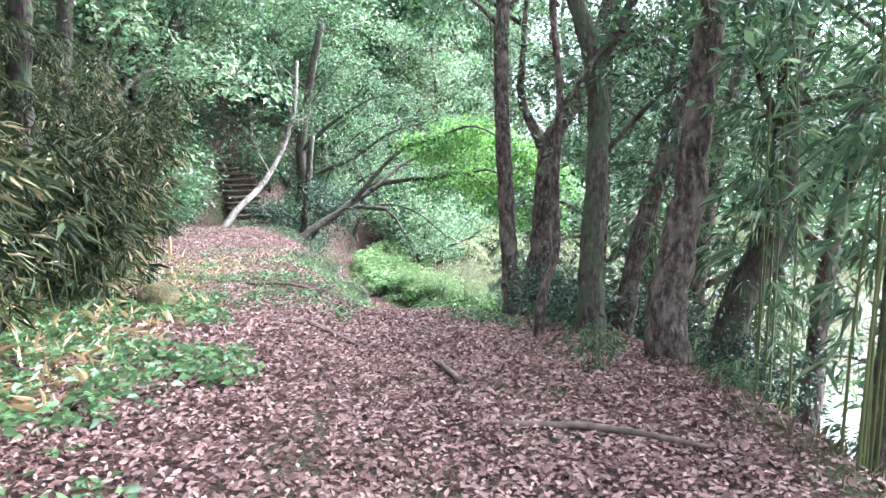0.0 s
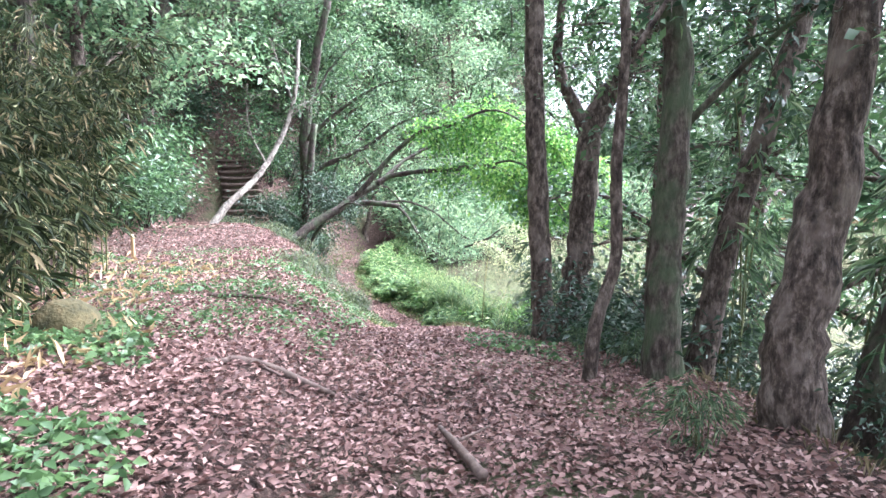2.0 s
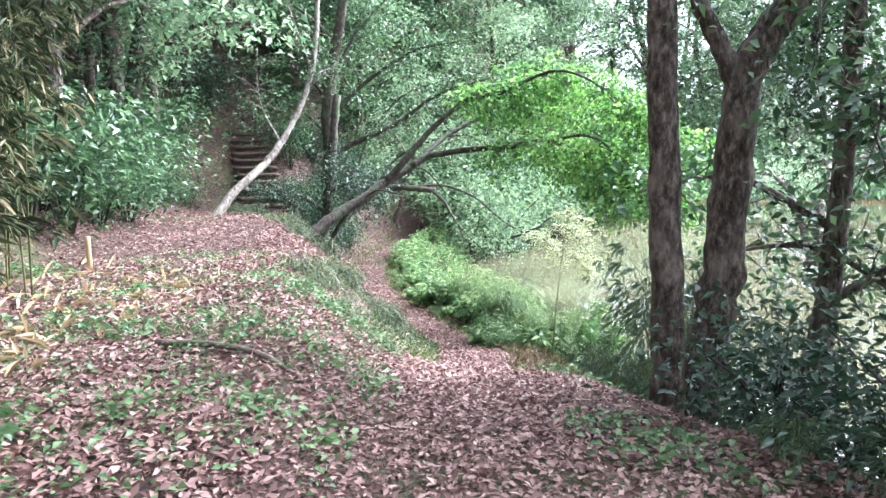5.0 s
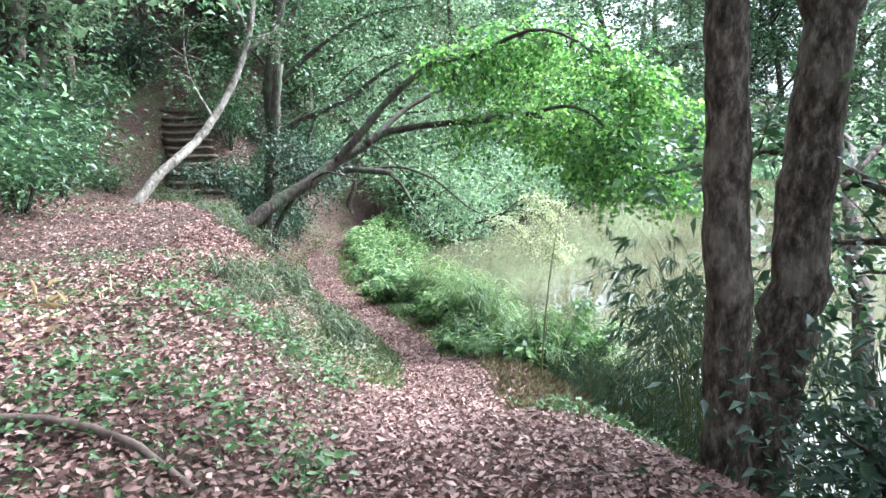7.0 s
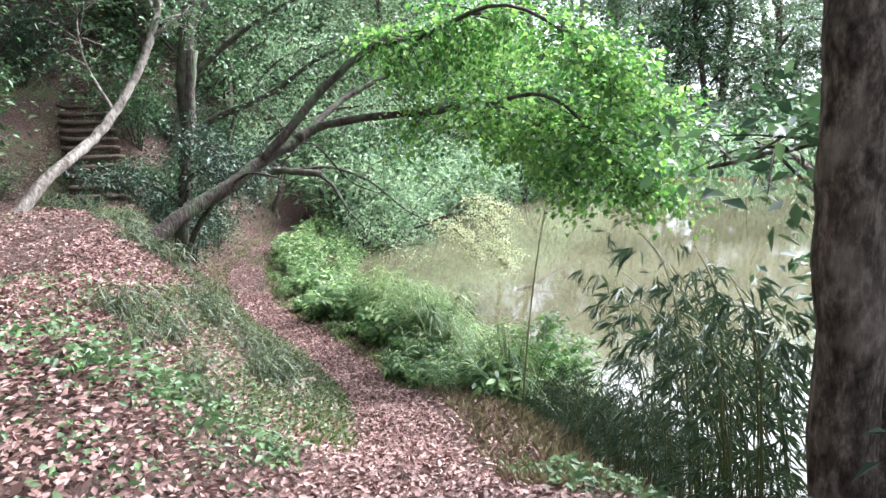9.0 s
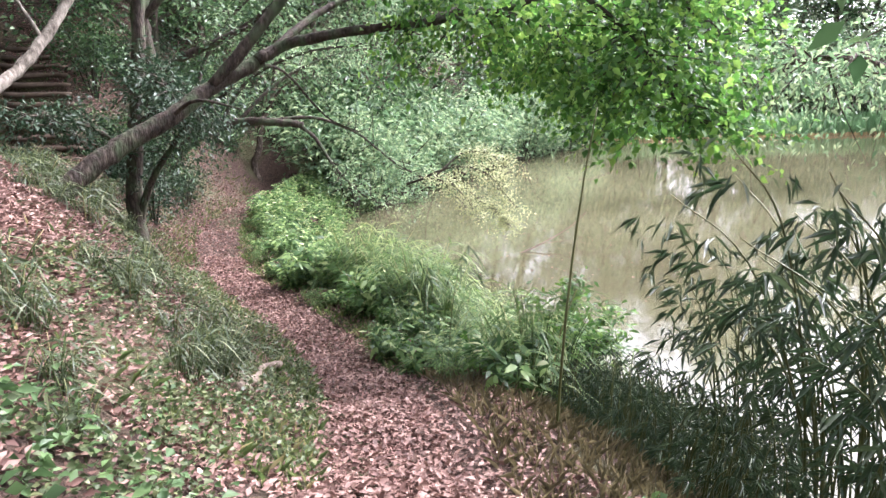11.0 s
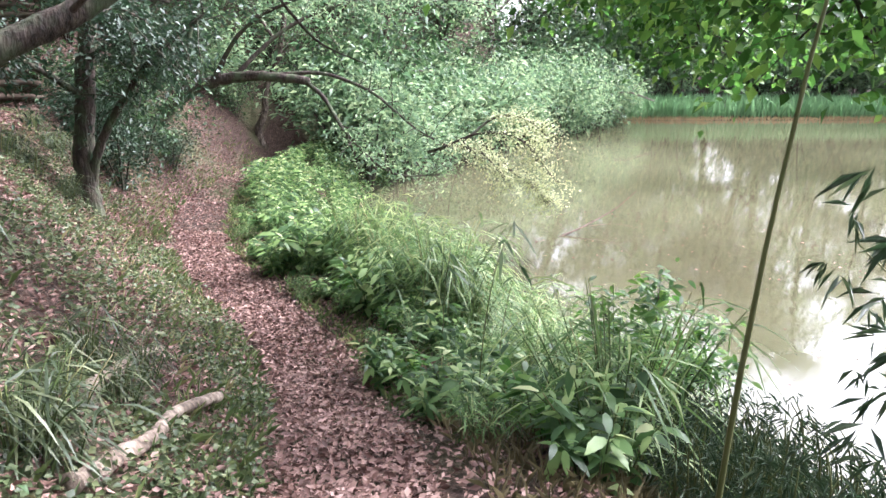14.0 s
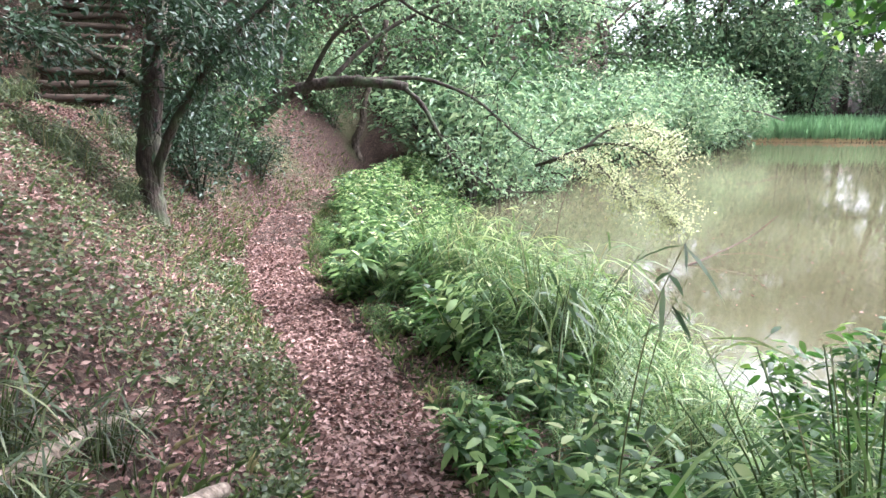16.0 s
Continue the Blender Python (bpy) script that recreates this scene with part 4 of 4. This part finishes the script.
def litter_keep(x, y, u):
    if y > 18.8 + .5 * blotch(x, y, .9, 13):
        edge = .34 + max(20.5 - y, 0) * .35 + .1 * blotch(x, y, 1.5, 3)
        if abs(u) < edge:
            return True
        return rng.uniform() < (.95 if u > 1.4 + .2 * (y - 20) else .42 if u > 0 else .25)
    return u > -2.2 - .4 * blotch(x, y, 1, 9) or rng.uniform() < .35


def flat_leaves(name, pts, size, label, mat, aspect=.5):
    n = len(pts)
    way = rng.normal(size=(n, 3)) * (1, 1, .22)
    ln = size * rng.uniform(.55, 1.35, n)
    ob = new(name, leaf_mesh(name, pts + np.array((0, 0, .012)) + rng.uniform(0, .02, (n, 1)) * (0, 0, 1), way, ln, ln * aspect, mat, -.05, .18))
    return tagged(ob, label, "leaf litter", kind="stuff")


flat_leaves("leaf_litter", np.vstack([scatter(125000, 8, 20.5, -3.0, 4.2, litter_keep), scatter(14000, 29, 38, -.8, 2.5, litter_keep), scatter(16000, 19, 29, 2.4, 6.5), scatter(34000, 28, 37, .35, 4.5), scatter(22000, 30, 40, 3.5, 8.5)]), .05, "brown and pinkish fallen leaves covering the trail", M_LITTER)
flat_leaves("leaf_litter", scatter(120000, 20.2, 30, -1.0, 3.0, litter_keep), .043, "small reddish-brown fallen leaves on the narrow path", M_LITTER)


def cover_keep(x, y, u):
    if y < 15.5:
        return blotch(x, y, .8, 2) + .25 * blotch(x, y, 3, 7) > -.12 - .1 * (u - 1) and not (u < 1.0 + .35 * (y - 12))
    return blotch(x, y, 1.0, 4) + .3 * blotch(x, y, 3, 8) > .12 and not (abs(u) < .55)


def rosettes(name, pts, size, h, mat, label, per=5, aspect=.6, category="ground plants"):
    n = len(pts)
    c = np.repeat(pts, per, 0)
    way = rng.normal(size=(n * per, 3)) * (1, 1, .25) + (0, 0, .15)
    at = c + unit(way) * .02 + rng.uniform(.2, 1, (n * per, 1)) * np.array((0, 0, h)) + rng.normal(size=(n * per, 3)) * (.04, .04, 0)
    ln = size * rng.uniform(.6, 1.3, n * per)
    return tagged(new(name, leaf_mesh(name, at, way, ln, ln * aspect, mat, .2)), label, category, kind="stuff")


rosettes("ground_cover", np.vstack([scatter(3000, 8, 15.5, .2, 4.0, cover_keep)]), .075, .1, M_COVER, "low bright green leafy ground plants among fallen leaves")
rosettes("ground_cover", np.vstack([scatter(1300, 15.5, 20, .4, 4.5, cover_keep), scatter(1500, 12, 20, -2.6, -.6, cover_keep)]), .06, .1, M_COVER, "sparse green seedlings growing through the leaf litter")

rosettes("seedlings", scatter(950, 14.5, 21.5, .7, 4.0), .042, .09, M_COVER, "small green seedlings scattered through the leaf litter", 5, .6)


def slope_keep(x, y, u):
    return u > .42 + .12 * blotch(x, y, 1.5, 3) and u < 1.6 + .22 * (y - 20) + .5 * blotch(x, y, 1.2, 5) and blotch(x, y, 1.4, 4) + .6 * blotch(x, y, 4, 8) > -.06 and abs(u) > .42 + max(20.5 - y, 0) * .35


rosettes("ground_ivy", scatter(21000, 18.3, 30, .3, 4.2, slope_keep), .036, .06, M_IVY, "small-leaved olive-green creepers covering the slope", 5, .75)


def blades(name, pts, h, mat, label, lean=.5, width=.012, category="grass"):
    n = len(pts)
    way = rng.normal(size=(n, 3)) * (lean, lean, .1) + (0, 0, 1)
    ln = h * rng.uniform(.5, 1.3, n)
    return tagged(new(name, leaf_mesh(name, pts - np.array((0, 0, .02)), way, ln, np.full(n, width), mat, .25)), label, category, kind="stuff")


def edge_grass(x, y, u):
    a = abs(u)
    return a > .4 and rng.uniform() < math.exp(-(a - .45) / (.55 if u > 0 else .6)) and blotch(x, y, 1.3, 6) > -.35


blades("grass", np.vstack([scatter(12000, 20.3, 30, .35, 2.2, edge_grass), scatter(9000, 23.5, 38, -1.6, -.35, edge_grass), scatter(5000, 29, 38, .35, 1.6, edge_grass)]), .16, M_GRASS, "fresh yellow-green grass along the path edges")
blades("grass", np.vstack([scatter(6500, 19.2, 24.5, -2.6, -.55), scatter(1500, 10, 19, -3.4, -2.2)]), .18, M_STRAW, "dry brownish grass on the pond bank", .4, .01)
blades("dry_stalks", np.vstack([scatter(1500, 8, 15, 2.0, 4.2), scatter(350, 15, 20, 2.6, 4.4)]), .26, M_DRY, "dry straw-coloured stalks and bamboo sheaths", 1.3, .03)

# ---- weeds between path and water ----


def weed(label, mat, n, stems, h, r, size, aspect, droop):
    ob = thing("weed_clump", (0, 0, 0), label, "weeds", "waterside weeds")
    limbs = []
    for i in range(stems):
        a, k = rng.uniform(0, 6.28), rng.uniform(.2, 1)
        d = np.array((math.cos(a), math.sin(a), 0)) * r * k
        hh = h * rng.uniform(.6, 1.1)
        limbs.append(([d * .3 + (0, 0, -.08), d * .6 + (0, 0, hh * .6), d + (0, 0, hh)], .005, .002))
    tagged(part("stem_mass", tubes("stem_mass", limbs, M_GRASS, 3, .02, 2), ob), kind="stuff")
    per = n // stems
    at = np.vstack([on_line(l[0], rng.uniform(.2, 1, per)) for l in limbs])
    way = rng.normal(size=(len(at), 3)) * (1, 1, .3) + (0, 0, .25)
    ln = size * rng.uniform(.6, 1.3, len(at))
    part("leaves", strip_mesh("leaves", at + unit(way) * .02, way, ln, ln * aspect, mat, droop), ob)
    return ob


WEEDS = [weed("leafy green weeds along the pond edge", M_WEED, 330, 18, .5, .36, .115, .36, .45), weed("tall narrow-leaved green weeds by the water", M_WEED, 420, 26, .66, .4, .16, .075, .55), weed("bright green broad-leaved plant by the path", M_MAPLE, 260, 12, .42, .3, .085, .45, .4),
         weed("tall arching grass tussock on the pond edge", M_TUSSOCK, 560, 44, .9, .5, .28, .034, .7)]
spots = []
for y in np.arange(22.6, 33.4, .32):
    xp, sh = smooth(PATH_X, y), smooth(SHORE, y, 1.5)
    for x in np.arange(xp + .7, sh + .45, .36):
        if rng.uniform() < .85 and not (y < 25.3 and x > 2.35):
            spots.append((x + rng.normal() * .1, y + rng.normal() * .1))
for i, (x, y) in enumerate(spots):
    s = rng.uniform(.75, 1.05) * (1 + .55 * blotch(x, y, .7, 21)) * (.65 if x < smooth(PATH_X, y) + 1.0 else 1)
    m = Matrix.Translation(foot(x, y, .03)) @ Matrix.Rotation(rng.uniform(0, 6.28), 4, "Z") @ Matrix.Diagonal((s, s, s * .9, 1))
    k = i if i < 4 else (3 if 24.3 < y < 28.2 and x > smooth(PATH_X, y) + 1.5 and rng.uniform() < .5 else 2 if rng.uniform() < .12 and y < 27 else int(rng.integers(0, 2)))
    if i < 4:
        WEEDS[k].matrix_basis = m
    else:
        copy_thing(WEEDS[k], m)

far_bed = scatter(800, 33, 40, -2.7, -.45, lambda x, y, u: blotch(x, y, 1.1, 17) > -.15)
rosettes("weed_bed", far_bed[far_bed[:, 2] > WATER - .15], .1, .42, M_WEED, "pale green weeds crowding the far pond edge", 26, .36, "weeds")
SEDGE = weed("arching sedge and fern clump on the slope", M_SEDGE, 200, 26, .3, .3, .17, .06, .7)
k = 0
for i in range(260):
    y = rng.uniform(19.8, 29.5)
    u = rng.uniform(.9, 4.0)
    x = smooth(PATH_X, y) - u
    if not (.7 + .11 * (y - 20) < u < 1.9 + .22 * (y - 20)) or blotch(x, y, .9, 11) < .12:
        continue
    s = rng.uniform(.6, 1.15)
    m = Matrix.Translation(foot(x, y, .03)) @ Matrix.Rotation(rng.uniform(0, 6.28), 4, "Z") @ Matrix.Diagonal((s, s, s, 1))
    if k:
        copy_thing(SEDGE, m)
    else:
        SEDGE.matrix_basis = m
        tagged(SEDGE, group="sedge clumps on the slope")
    k += 1

# ---- reeds, dead branches and floating leaves on the far side ----
n = 14000
rx_ = rng.uniform(12, 44, n)
ry_ = 61 + .05 * (rx_ - 13) + rng.uniform(-.6, 5.5, n)
blades("reeds", np.stack([rx_, ry_, np.full(n, WATER)], 1), 1.5, M_REED, "tall bright green reeds along the far shore", .12, .05, "reeds")
n = 2500
rx_ = rng.uniform(12, 44, n)
blades("dry_reeds", np.stack([rx_, 60.4 + .05 * (rx_ - 13) + rng.uniform(-.3, .5, n), np.full(n, WATER)], 1), .32, M_DRY, "dry orange reed stems at the waterline", .25, .05, "reeds")
for x, y, s in ((10.2, 57.5, 1.0), (30, 63, 1.3)):
    z = WATER + .6
    stick("dead_branch", [(x, y, z), (x + .9 * s, y - .5, z + .9 * s), (x + 2.1 * s, y - .9, z + 1.1 * s), (x + 3.4 * s, y - 1.2, z + .7 * s)], .07, .03, M_BARK_P, "bleached dead branch hanging over the far shore",
          ([(x + .9 * s, y - .5, z + .9 * s), (x + 1.2 * s, y - .4, z + 1.9 * s), (x + 2.0 * s, y - .5, z + 2.5 * s)], [(x + 2.1 * s, y - .9, z + 1.1 * s), (x + 2.9 * s, y - 1, z + 1.7 * s), (x + 3.6 * s, y - 1, z + 1.8 * s)], [(x + .4 * s, y - .2, z + .4 * s), (x + 1.3 * s, y - .6, z + .3 * s), (x + 2.2 * s, y - .9, z - .1)]))
stick("water_branch", [(3.9, 33.2, WATER - .05), (4.6, 33.6, WATER + .12), (5.4, 34.2, WATER + .35), (5.9, 34.4, WATER + .7)], .02, .008, M_STICK, "thin dead branch standing out of the pond", ([(4.6, 33.6, WATER + .12), (5.2, 33.5, WATER + .2), (5.8, 33.5, WATER + .1)],))
n = 260
fx = np.stack([rng.uniform(2.5, 9, n), rng.uniform(24, 36, n), np.full(n, WATER + .003)], 1)
fw = rng.normal(size=(n, 3)) * (1, 1, .0)
ln = .06 * rng.uniform(.5, 1.2, n)
tagged(new("floating_leaves", leaf_mesh("floating_leaves", fx, fw, ln, ln * .5, M_LITTER, 0, .02)), "scattered fallen leaves floating on the pond", "leaf litter", kind="stuff")
